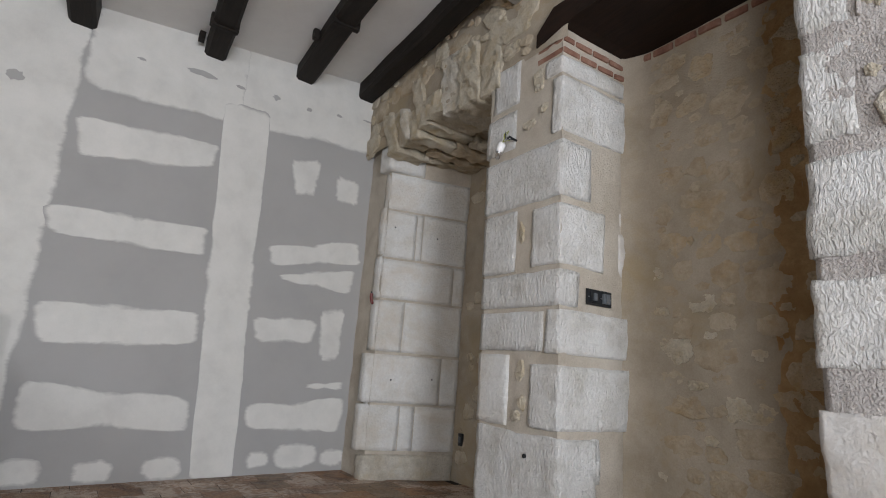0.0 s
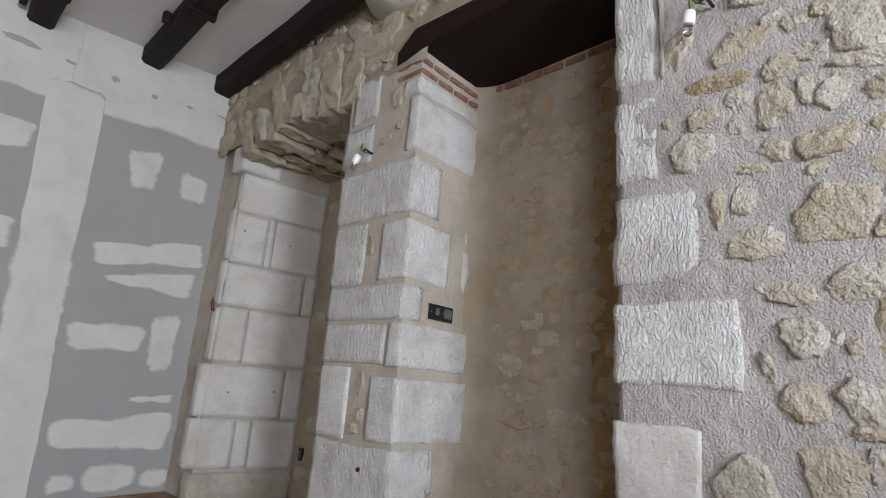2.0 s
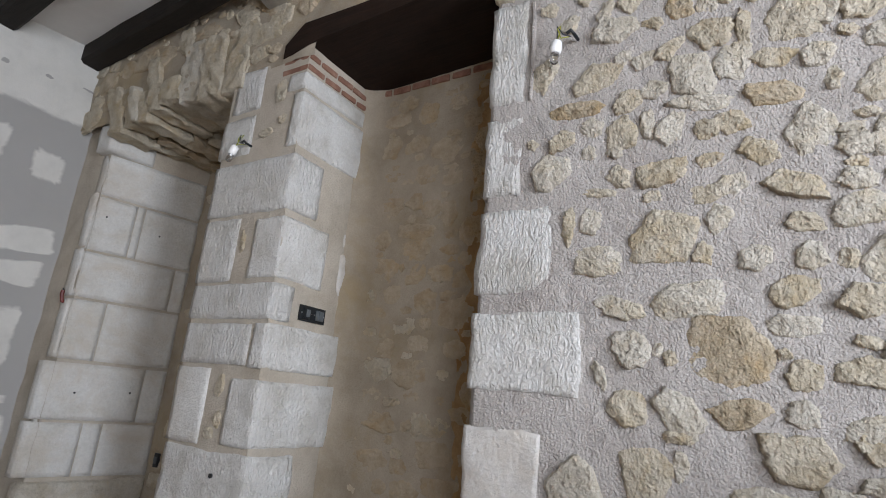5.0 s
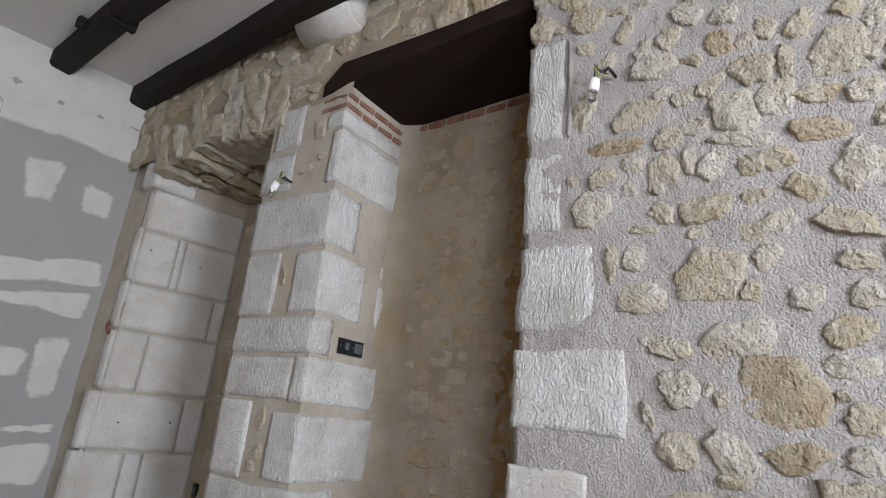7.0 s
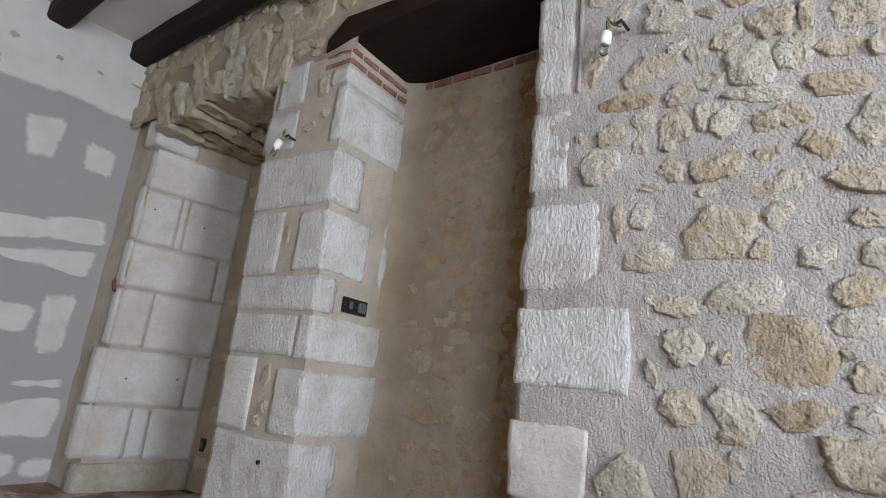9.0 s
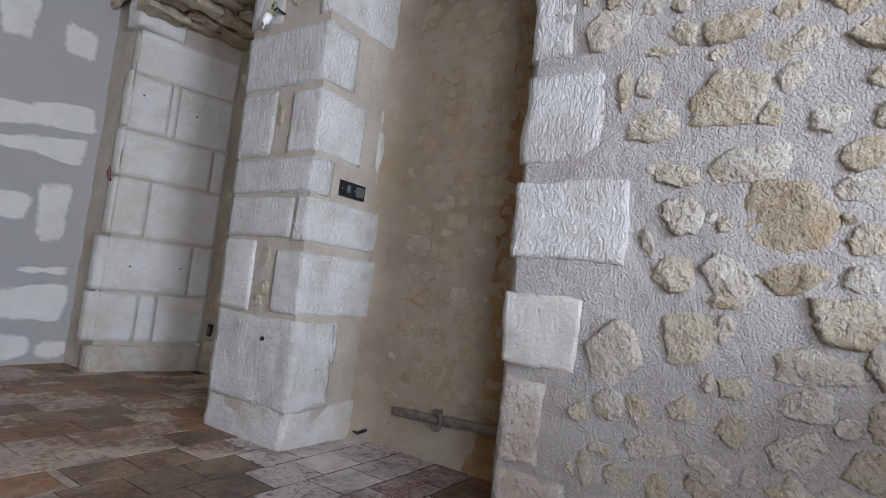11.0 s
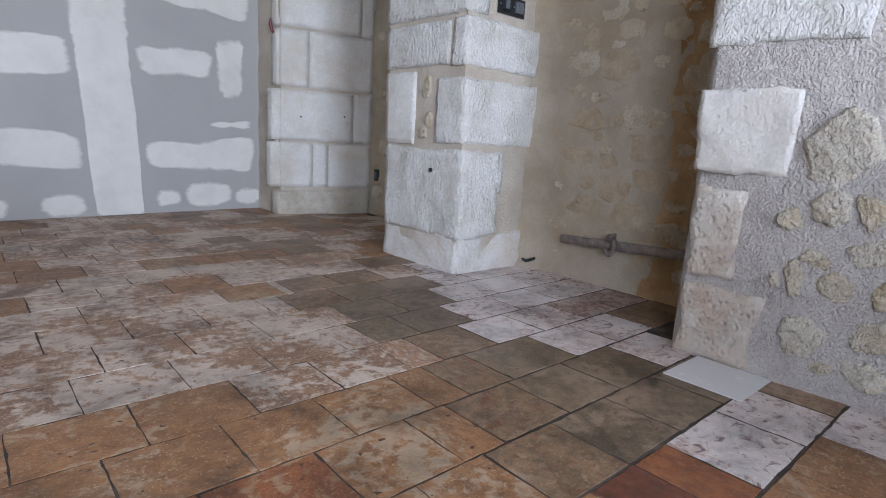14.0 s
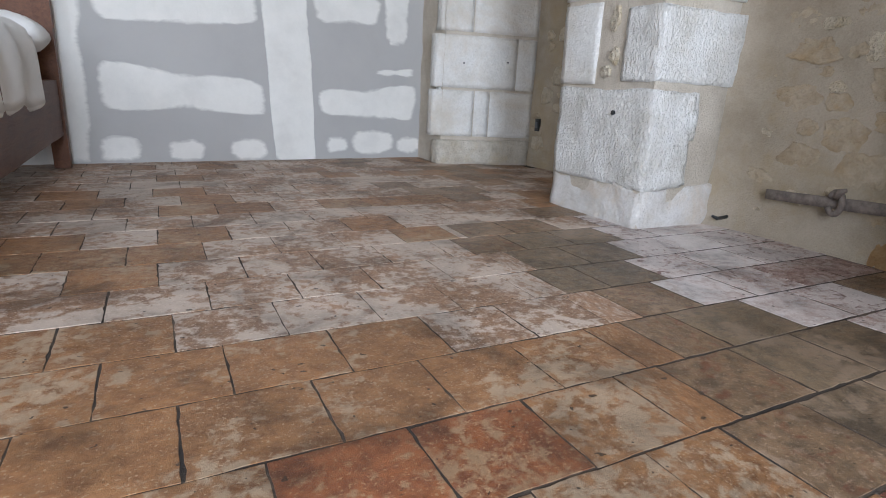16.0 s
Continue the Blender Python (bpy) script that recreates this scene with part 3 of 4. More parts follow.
def scatter(y0, y1, z0, z1, tries, small, big, seed, place, avoid=()):
    """Stones thrown at random, each where it touches no other."""
    rnd = random.Random(seed)
    done = list(avoid)
    made = []
    for k in range(tries):
        s = big + (small - big) * min(1.0, k / (0.7 * tries))
        w, h = s * rnd.uniform(0.75, 1.5), s * rnd.uniform(0.55, 0.95)
        y, z = rnd.uniform(y0, y1), rnd.uniform(z0, z1)
        if all(abs(y - a) > (w + c) / 2 * 0.84 + 0.006 or abs(z - b) > (h + d) / 2 * 0.84 + 0.006 for a, b, c, d in done):
            done.append((y, z, w, h))
            made.append((y, z, w, h))
            place(y, z, w, h, rnd)
    return made


def rubble(y, z, w, h, seed, ang=0.0, material=None, depth=None):
    rnd = random.Random(seed)
    mt = material or rnd.choice((RUBBLE, RUBBLE_PALE, RUBBLE_PALE, RUBBLE))
    size = min(1.0, math.sqrt(w * h) / 0.13)
    part("stone", field_stone(y, z, w, h, depth or rnd.uniform(0.008, 0.013) + 0.010 * size, bed(y, z) + 0.002, seed, ang), mt, wall, smooth=True)


# stones of the rubble wall by height: y, z, width, height, tilt
FOOT = (
    (-1.34, 0.07, 0.05, 0.03, -0.3), (-1.43, 0.08, 0.09, 0.07, 0.1), (-1.69, 0.10, 0.04, 0.08, 0.1), (-1.29, 0.14, 0.10, 0.09, -0.3), (-1.60, 0.15, 0.07, 0.04, -0.1),
    (-1.44, 0.18, 0.12, 0.07, -0.5), (-1.63, 0.21, 0.12, 0.07, 0.2), (-1.21, 0.27, 0.02, 0.04, -0.2), (-1.34, 0.28, 0.07, 0.06, 0.5), (-1.44, 0.28, 0.06, 0.06, -0.3),
    (-1.66, 0.28, 0.05, 0.05, 0.0), (-1.25, 0.29, 0.04, 0.09, -0.2), (-1.56, 0.30, 0.09, 0.05, 0.2), (-1.29, 0.34, 0.06, 0.04, 0.3), (-1.57, 0.36, 0.12, 0.05, 0.4),
    (-1.65, 0.36, 0.04, 0.04, -0.2), (-1.42, 0.38, 0.12, 0.06, -0.4), (-1.22, 0.43, 0.05, 0.05, -0.7),
)
SHIN = (
    (-1.30, 0.47, 0.08, 0.08, -0.2), (-1.61, 0.47, 0.07, 0.07, 0.5), (-1.38, 0.47, 0.05, 0.09, -0.4), (-1.49, 0.49, 0.07, 0.06, 0.2), (-1.61, 0.57, 0.07, 0.05, -0.1),
    (-1.55, 0.57, 0.03, 0.05, -0.1), (-1.30, 0.61, 0.14, 0.16, 0.4), (-1.50, 0.68, 0.14, 0.13, -0.2), (-1.58, 0.71, 0.04, 0.07, -0.1), (-1.58, 0.78, 0.08, 0.03, -0.0),
    (-1.44, 0.84, 0.11, 0.10, 0.1), (-1.57, 0.84, 0.13, 0.09, 0.4), (-1.72, 0.85, 0.13, 0.07, -0.1), (-1.85, 0.86, 0.07, 0.06, -0.1), (-1.37, 0.93, 0.03, 0.09, -0.3),
    (-1.86, 0.95, 0.07, 0.07, -0.1), (-1.56, 0.98, 0.03, 0.04, -0.1), (-1.46, 1.00, 0.10, 0.10, -0.1),
)
KNEE = (
    (-1.70, 1.00, 0.19, 0.18, 0.2), (-1.82, 1.00, 0.03, 0.03, -0.1), (-1.53, 1.00, 0.03, 0.04, -0.1), (-1.85, 1.07, 0.11, 0.06, 0.1), (-1.42, 1.12, 0.14, 0.06, 0.3),
    (-1.61, 1.14, 0.18, 0.09, -0.1), (-1.85, 1.16, 0.12, 0.07, -0.4), (-1.90, 1.25, 0.07, 0.07, 0.1), (-1.77, 1.25, 0.07, 0.07, 0.3), (-1.36, 1.26, 0.13, 0.10, -0.1),
    (-1.65, 1.27, 0.05, 0.06, 0.1), (-1.54, 1.31, 0.16, 0.18, 0.3), (-1.89, 1.34, 0.09, 0.05, 0.1), (-1.69, 1.36, 0.06, 0.08, 0.5), (-1.27, 1.38, 0.04, 0.12, 0.1),
    (-1.34, 1.39, 0.06, 0.08, 0.1), (-1.88, 1.44, 0.15, 0.07, 0.3), (-1.67, 1.44, 0.10, 0.05, -0.1),
)
WAIST = (
    (-1.52, 1.45, 0.06, 0.04, 0.1), (-1.73, 1.46, 0.08, 0.06, 0.0), (-1.36, 1.48, 0.11, 0.03, 0.1), (-1.43, 1.52, 0.06, 0.08, -0.7), (-1.55, 1.52, 0.14, 0.07, -0.1),
    (-1.68, 1.54, 0.07, 0.04, -0.2), (-1.80, 1.55, 0.10, 0.07, 0.6), (-1.20, 1.57, 0.13, 0.12, 0.1), (-1.92, 1.59, 0.10, 0.14, 0.4), (-1.41, 1.61, 0.05, 0.04, -0.2),
    (-1.33, 1.62, 0.05, 0.05, 0.2), (-1.67, 1.64, 0.07, 0.06, 0.1), (-1.74, 1.65, 0.08, 0.07, -0.1), (-1.57, 1.66, 0.07, 0.11, 0.2), (-1.43, 1.67, 0.10, 0.13, 0.2),
    (-1.14, 1.68, 0.04, 0.04, 0.2), (-1.24, 1.68, 0.09, 0.07, -0.2), (-1.51, 1.68, 0.04, 0.11, -0.1),
)
CHEST = (
    (-1.34, 1.71, 0.07, 0.07, 0.2), (-1.84, 1.72, 0.14, 0.07, 0.2), (-1.98, 1.73, 0.04, 0.07, 0.3), (-1.65, 1.73, 0.16, 0.05, 0.1), (-1.28, 1.78, 0.17, 0.06, 0.1),
    (-1.45, 1.78, 0.09, 0.07, -0.3), (-1.53, 1.80, 0.07, 0.07, 0.2), (-1.95, 1.81, 0.08, 0.07, 0.2), (-1.64, 1.83, 0.14, 0.13, 0.3), (-1.85, 1.83, 0.12, 0.06, 0.1),
    (-1.75, 1.85, 0.09, 0.12, 0.3), (-1.36, 1.89, 0.16, 0.10, -0.2), (-1.50, 1.91, 0.07, 0.05, -0.2), (-1.58, 1.93, 0.10, 0.06, -0.7), (-1.99, 1.94, 0.04, 0.10, 0.3),
    (-1.44, 1.94, 0.05, 0.05, 0.3), (-1.91, 1.95, 0.13, 0.14, 0.1), (-1.17, 1.95, 0.08, 0.14, 0.3),
)
HEAD = (
    (-1.78, 1.96, 0.04, 0.12, -0.0), (-1.69, 1.96, 0.12, 0.10, 0.2), (-1.53, 2.04, 0.07, 0.04, 0.3), (-2.00, 2.04, 0.05, 0.09, 0.4), (-1.41, 2.05, 0.15, 0.10, -0.0),
    (-1.69, 2.07, 0.06, 0.06, 0.3), (-1.83, 2.08, 0.06, 0.09, 0.6), (-1.61, 2.08, 0.09, 0.09, 0.1), (-1.94, 2.08, 0.07, 0.06, 0.4), (-1.74, 2.10, 0.06, 0.08, 0.4),
    (-1.25, 2.13, 0.06, 0.07, 0.3), (-1.38, 2.14, 0.05, 0.09, 0.3), (-1.46, 2.16, 0.08, 0.09, 0.4), (-1.63, 2.19, 0.08, 0.08, 0.4), (-1.18, 2.21, 0.06, 0.05, 0.3),
    (-1.52, 2.24, 0.11, 0.09, 0.4), (-1.32, 2.25, 0.06, 0.12, 0.4), (-1.00, 2.37, 0.10, 0.13, 0.4),
)
BIG = [*FOOT, *SHIN, *KNEE, *WAIST, *CHEST, *HEAD]
OCHRE_ONES = ((-1.70, 1.00), (-1.28, 1.78), (-1.63, 0.21), (-1.84, 1.72), (-1.61, 2.08), (-1.72, 0.85))
for k, (y, z, w, h, ang) in enumerate(BIG):
    ochre = any(abs(y - a) < 0.012 and abs(z - b) < 0.012 for a, b in OCHRE_ONES)
    rubble(y, z, w * 1.08, h * 1.08, 500 + k, ang, RUBBLE_DARK if ochre else None)
QBOX = [(-1.03, 2.08, 0.17, 0.46), (-1.03, 1.67, 0.17, 0.31), (-1.09, 1.32, 0.29, 0.33), (-1.14, 0.99, 0.39, 0.28), (-1.08, 0.65, 0.27, 0.25), (-1.03, 0.385, 0.17, 0.3), (-1.07, 0.10, 0.27, 0.22)]
SEEN = [b[:4] for b in BIG] + QBOX
scatter(-2.2, -1.74, 0.04, 0.80, 900, 0.058, 0.15, 5, lambda y, z, w, h, r: rubble(y, z, w, h, r.randrange(10**6), r.uniform(-0.3, 0.3)), SEEN)
scatter(-2.2, -1.97, 0.80, 2.53, 900, 0.058, 0.15, 6, lambda y, z, w, h, r: rubble(y, z, w, h, r.randrange(10**6), r.uniform(-0.3, 0.3)), SEEN)
scatter(-1.97, -1.02, 2.30, 2.53, 900, 0.058, 0.15, 7, lambda y, z, w, h, r: rubble(y, z, w, h, r.randrange(10**6), r.uniform(-0.3, 0.3)), SEEN)


def back_stone(y, z, w, h, r):
    # ochre stones below y -0.62 also carry the corner's warm shade in their colour
    part("stone", field_stone(y, z, w, h, r.uniform(0.005, 0.013), (BACK - 0.006 if y < -0.62 else BACK + 0.003) - 0.085 * math.exp(-z / 0.16), r.randrange(10**6)), RUBBLE_DARK if y < -0.62 else r.choice((TAN_STONE, TAN_STONE, RUBBLE if z < 1.3 else TAN_STONE)), wall)


scatter(-0.93, -0.05, 0.08, 2.38, 1500, 0.055, 0.16, 8, back_stone)
scatter(0.75, 1.7, 0.05, 2.2, 120, 0.07, 0.14, 9, lambda y, z, w, h, r: part("stone", field_stone(y, z, w, h, 0.015, NICHE, r.randrange(10**6)), r.choice((RUBBLE, TAN_STONE)), wall, smooth=True))
scatter(-1.0, 0.6, 2.66, 3.1, 900, 0.06, 0.21, 10, lambda y, z, w, h, r: part("stone", field_stone(y, z, w, h, 0.018, 0.0, r.randrange(10**6)), r.choice((RUBBLE, RUBBLE, TAN_STONE)), wall))
scatter(0.3, 2.2, 2.45, 3.05, 900, 0.06, 0.21, 11, lambda y, z, w, h, r: part("stone", field_stone(y, z, w, h, 0.018, 0.0, r.randrange(10**6)), r.choice((RUBBLE, RUBBLE, TAN_STONE)), wall), [(1.3, 2.5, 1.3, 0.45)])

# ---- timber over the alcove ----
lintel = mesh_ob("timber_lintel", prism(bmesh.new(), [(0.262, 2.425), (0.03, 2.470), (-1.25, 2.522), (-1.25, 2.62), (-0.55, 2.585), (0.146, 2.60), (0.262, 2.50)], "x", -0.014, BACK + 0.1), LINTEL_WOOD)
tagged(lintel, "heavy dark brown oak lintel spanning the stone alcove", "lintel")
bm = prism(bmesh.new(), [(0.06, 2.80), (-0.03, 2.79), (-0.08, 2.805), (-0.125, 2.85), (-0.155, 2.91), (-0.17, 2.98), (-0.17, 3.10), (0.06, 3.10)], "y", 0.05, 0.48)
bmesh.ops.bevel(bm, geom=[e for e in bm.edges if abs(e.verts[0].co.y - e.verts[1].co.y) < 1e-6], offset=0.022, segments=3, affect="EDGES")
corbel = mesh_ob("corbel", bm, CHALK, True)
tagged(corbel, "pale rounded limestone corbel under the ceiling", "corbel")

# ---- plasterboard wall ----
north = tagged(empty("wall_north"), "grey plasterboard wall with smeared white joint compound", "wall", kind="structure")
bm = bmesh.new()
v = [dry(u, z, o) for o in (0, -0.1) for u, z in ((-0.5, -0.03), (4.4, -0.03), (4.4, TOP), (-0.5, TOP))]
v = [bm.verts.new(p) for p in v]
for f in ((0, 1, 2, 3), (7, 6, 5, 4), (0, 4, 5, 1), (1, 5, 6, 2), (2, 6, 7, 3), (3, 7, 4, 0)):
    bm.faces.new([v[k] for k in f])
part("plasterboard", bm, BOARD, north, "bare grey plasterboard sheets")


def smear(corners, seed, rag=0.03, thick=0.002, level=0):
    """Compound trowelled over the board: a four-cornered patch with a ragged, feathered edge."""
    rnd = random.Random(seed)
    c = [Vector(p) for p in corners]
    mid = sum(c, Vector((0, 0))) / 4
    pts = []
    for k in range(4):
        a, b = c[k], c[(k + 1) % 4]
        n = max(6, int((b - a).length / 0.022))
        for i in range(n):
            t = i / n
            p = a.lerp(b, t)
            q = Vector((p.x * 3.2, p.y * 5, seed * 3.7))
            d = (p - mid).normalized()
            shift = rag * (noise.noise(q) + 0.3 * noise.noise(q * 3.5) + 0.22 * noise.noise(q * 11))
            edge = min(t, 1 - t)
            p = p + d * (shift - 0.028 * max(0, 1 - edge * 9) * min(1, rag / 0.03))
            pts.append(p)
    wide, high = max(p.x for p in c) - min(p.x for p in c), max(p.y for p in c) - min(p.y for p in c)
    if max(wide, high) < 0.34 and mid.y < 0.3:
        pts = []
        for i in range(44):
            a = 6.2832 * i / 44
            ca, sa = math.cos(a), math.sin(a)
            r = 1 + 0.16 * noise.noise((ca * 1.6, sa * 1.6, seed * 2.3)) + 0.07 * noise.noise((ca * 5, sa * 5, seed * 1.7))
            pts.append(mid + Vector((math.copysign(abs(ca) ** 0.75, ca) * wide / 2 * r, math.copysign(abs(sa) ** 0.75, sa) * high / 2 * r)))
    bm = bmesh.new()
    cover = bm.verts.layers.float.new("cover")
    lift = 0.0006 + 0.0012 * level
    rings = []
    for inset, c, up in ((0.0, 0.0, 0.0), (0.022, 0.42, 0.5), (0.075, 1.0, 1.0)):
        ring = []
        for p in pts:
            d = mid - p
            q = p + d * min(0.6, inset / max(0.04, d.length))
            vert = bm.verts.new(dry(q.x, q.y, lift + thick * up))
            vert[cover] = c
            ring.append(vert)
        rings.append(ring)
    n = len(pts)
    for r0, r1 in zip(rings, rings[1:]):
        for k in range(n):
            bm.faces.new((r0[k], r0[(k + 1) % n], r1[(k + 1) % n], r1[k]))
    core = bm.verts.new(dry(mid.x, mid.y, lift + thick))
    core[cover] = 1.0
    for k in range(n):
        bm.faces.new((rings[-1][k], rings[-1][(k + 1) % n], core))
    return part("compound_patch", bm, FILLER, north)


SMEARS = (
    ((-0.3, 2.47), (1.15, 2.33), (1.15, 3.2), (-0.3, 3.2)),
    ((1.05, 2.33), (2.0, 2.27), (2.0, 3.0), (1.05, 3.1)),
    ((0.76, -0.02), (1.03, -0.02), (1.19, 2.5), (0.86, 2.5)),
    ((2.02, -0.02), (4.3, -0.02), (4.3, 3.0), (2.0, 3.0)),
    ((1.19, 1.97), (1.97, 1.82), (2.0, 2.08), (1.17, 2.14)),
    ((1.13, 1.37), (2.0, 1.355), (2.03, 1.52), (1.14, 1.57)),
    ((1.10, 0.81), (1.95, 0.74), (1.99, 0.985), (1.12, 1.02)),
    ((1.07, 0.28), (1.94, 0.295), (1.97, 0.56), (1.09, 0.48)),
    ((1.08, 0.0), (1.31, 0.0), (1.31, 0.135), (1.08, 0.14)),
    ((1.45, 0.01), (1.65, 0.0), (1.66, 0.135), (1.46, 0.13)),
    ((1.78, 0.0), (2.0, 0.0), (2.0, 0.15), (1.80, 0.15)),
    ((0.42, 1.95), (0.62, 1.93), (0.67, 2.19), (0.44, 2.25)),
    ((0.08, 1.96), (0.28, 1.99), (0.29, 2.18), (0.08, 2.20)),
    ((-0.02, 1.51), (0.71, 1.39), (0.75, 1.53), (0.02, 1.70)),
    ((0.06, 1.27), (0.62, 1.30), (0.66, 1.34), (0.03, 1.47)),
    ((0.33, 0.87), (0.75, 0.86), (0.79, 1.03), (0.30, 1.04)),
    ((0.09, 0.76), (0.25, 0.76), (0.30, 1.13), (0.08, 1.17)),
    ((0.03, 0.56), (0.33, 0.565), (0.33, 0.60), (0.03, 0.63)),
    ((0.01, 0.25), (0.73, 0.29), (0.75, 0.46), (0.02, 0.51)),
    ((0.53, 0.04), (0.69, 0.04), (0.70, 0.15), (0.53, 0.15)),
    ((0.18, 0.03), (0.49, 0.03), (0.50, 0.17), (0.20, 0.20)),
    ((-0.04, 0.03), (0.15, 0.03), (0.16, 0.14), (-0.02, 0.16)),
)
for k, s in enumerate(SMEARS):
    smear(s, 11 + k, 0.03 if k < 4 else 0.038, 0.002, k % 3)

for k, (u, z, w, h) in enumerate(((1.36, 2.60, 0.20, 0.05), (1.10, 2.60, 0.08, 0.03), (0.84, 2.62, 0.06, 0.05), (0.58, 2.62, 0.05, 0.04), (0.33, 2.66, 0.06, 0.03), (0.06, 2.70, 0.12, 0.02), (1.72, 2.55, 0.06, 0.02), (2.3, 2.2, 0.10, 0.08))):
    rnd = random.Random(k)
    bm = bmesh.new()
    ring = [bm.verts.new(dry(u + math.cos(a) * w / 2 * rnd.uniform(0.6, 1.1), z + math.sin(a) * h / 2 * rnd.uniform(0.6, 1.1), 0.0068)) for a in [6.2832 * i / 16 for i in range(16)]]
    bm.faces.new(ring)
    part("bare_spot", bm, BOARD, north)

# ---- ceiling and beams ----
bm = bmesh.new()
prism(bm, [(0.3, ceil_z(0.3)), (-2.4, ceil_z(-2.4)), (-4.4, ceil_z(-4.4)), (-4.4, 3.3), (0.3, 3.3)], "y", -5.4, 2.75)
ceiling = tagged(mesh_ob("ceiling", bm, PAINT), "white plastered ceiling between dark beams", "ceiling", kind="structure")


def beam(x, zb, w=0.145, seed=0, strap=0.0):
    def shape(p):
        s = (2.3 - p.y)
        return Vector((p.x - 0.055 * s + 0.012 * noise.noise((seed, p.y * 1.3, 0)), p.y, p.z + 0.010 * noise.noise((seed, 4, p.y * 1.7))))
    bm = bmesh.new()
    n = 26
    prof = [(-w / 2, 0.02), (-w / 2 + 0.02, 0), (w / 2 - 0.02, 0), (w / 2, 0.02), (w / 2, 0.32), (-w / 2, 0.32)]
    rings = []
    for k in range(n + 1):
        y = 2.32 - 7.5 * k / n
        rings.append([bm.verts.new(shape(Vector((x + a * (1 + 0.07 * noise.noise((seed, y * 3, b))), y, zb + b)))) for a, b in prof])
    for r0, r1 in zip(rings, rings[1:]):
        for k in range(len(prof)):
            bm.faces.new((r0[k], r0[(k + 1) % 6], r1[(k + 1) % 6], r1[k]))
    bm.faces.new(rings[0])
    bm.faces.new(rings[-1][::-1])
    ob = mesh_ob("ceiling_beam", bm, OAK_BEAM)
    if strap:
        xs = x - 0.055 * (2.3 - strap)
        part("strap", rough_box(xs - w / 2 - 0.014, xs + w / 2 + 0.014, strap - 0.02, strap + 0.02, zb - 0.014, zb + 0.07, 0.04, 0.002, 0.006, seed), OAK_BEAM, ob, "raised dark strap")
        part("peg", rough_box(xs - w / 2 - 0.03, xs - w / 2 + 0.01, strap + 0.30, strap + 0.345, zb + 0.03, zb + 0.10, 0.04, 0.002, 0.006, seed), OAK_BEAM, ob, "wooden peg")
    return tagged(ob, "rough dark-stained oak beam under the white ceiling", "beam", "ceiling beams")


for k, (x, zb) in enumerate(((-0.065, 2.872), (-0.60, 2.828), (-1.255, 2.745), (-2.0, 2.63), (-2.75, 2.6), (-3.5, 2.6))):
    beam(x, zb, seed=k * 2.3, strap=(0.0, 1.32, 1.72, 0.0, 0.0, 0.0)[k])

# ---- walls behind the camera, with the two window openings ----
west = tagged(empty("wall_west"), "plain tan plastered wall with a window opening", "wall", kind="structure")
bm = bmesh.new()
for y0, y1, z0, z1 in ((-5.4, -4.9, 0, TOP), (-3.6, 2.7, 0, TOP), (-4.9, -3.6, 0, 0.65), (-4.9, -3.6, 2.35, TOP)):
    box(bm, -4.4, -4.15, y0, y1, z0, z1)
part("plaster", bm, RENDER, west)
south = tagged(empty("wall_south"), "plain tan plastered wall with a window opening", "wall", kind="structure")
bm = bmesh.new()
for x0, x1, z0, z1 in ((-4.15, -2.6, 0, TOP), (-1.4, 0.95, 0, TOP), (-2.6, -1.4, 0, 0.65), (-2.6, -1.4, 2.35, TOP)):
    box(bm, x0, x1, -5.4, -5.15, z0, z1)
part("plaster", bm, RENDER, south)
# low plastered wall added out of view, to keep window light off the rubble's foot
shade_wall = tagged(empty("wall_shade_block"), "unseen low plain tan wall added to shade the rubble wall", "wall", kind="structure")
part("plaster", box(bmesh.new(), -0.95, 0.0, -2.62, -2.46, -0.02, 0.84), RENDER, shade_wall)

# ---- floor ----
floor = tagged(empty("floor"), "worn terracotta tile floor, patchy with limewash", "floor", kind="structure")
part("screed", box(bmesh.new(), -4.4, 0.95, -5.4, 2.6, -0.12, -0.0011), GROUT, floor)
ROW = 0.19


def tile_mesh(seed):
    rnd = random.Random(seed)
    bm = bmesh.new()
    ring = []
    for k in range(4):
        a = [(-0.5, -0.5), (0.5, -0.5), (0.5, 0.5), (-0.5, 0.5)][k]
        b = [(-0.5, -0.5), (0.5, -0.5), (0.5, 0.5), (-0.5, 0.5)][(k + 1) % 4]
        for i in range(9):
            t = i / 9
            ring.append((a[0] + (b[0] - a[0]) * t, a[1] + (b[1] - a[1]) * t))
    chip = [rnd.uniform(0.012, 0.036) if rnd.random() < 0.16 else rnd.uniform(-0.006, 0.012) for p in ring]
    edge = [(x * (1 - c), y * (1 - c)) for (x, y), c in zip(ring, chip)]
    low = [bm.verts.new((x, y, -0.03)) for x, y in edge]
    mid = [bm.verts.new((x, y, -0.0002)) for x, y in edge]
    top = [bm.verts.new((x * 0.994, y * 0.994, 0.0)) for x, y in edge]
    n = len(ring)
    for lo, hi in ((low, mid), (mid, top)):
        for k in range(n):
            bm.faces.new((lo[k], lo[(k + 1) % n], hi[(k + 1) % n], hi[k]))
    bm.faces.new(top)
    me = bpy.data.meshes.new("tile")
    bm.to_mesh(me)
    bm.free()
    return me


TILES = {}
for mt in (TERRA, TERRA_PALE, OLIVE, UMBER, PINKISH, WHITENED, STAINED, DEEP_RED, ORANGE):
    TILES[mt.name] = [tile_mesh(k) for k in range(9)]
    for me in TILES[mt.name]:
        me.materials.append(mt)


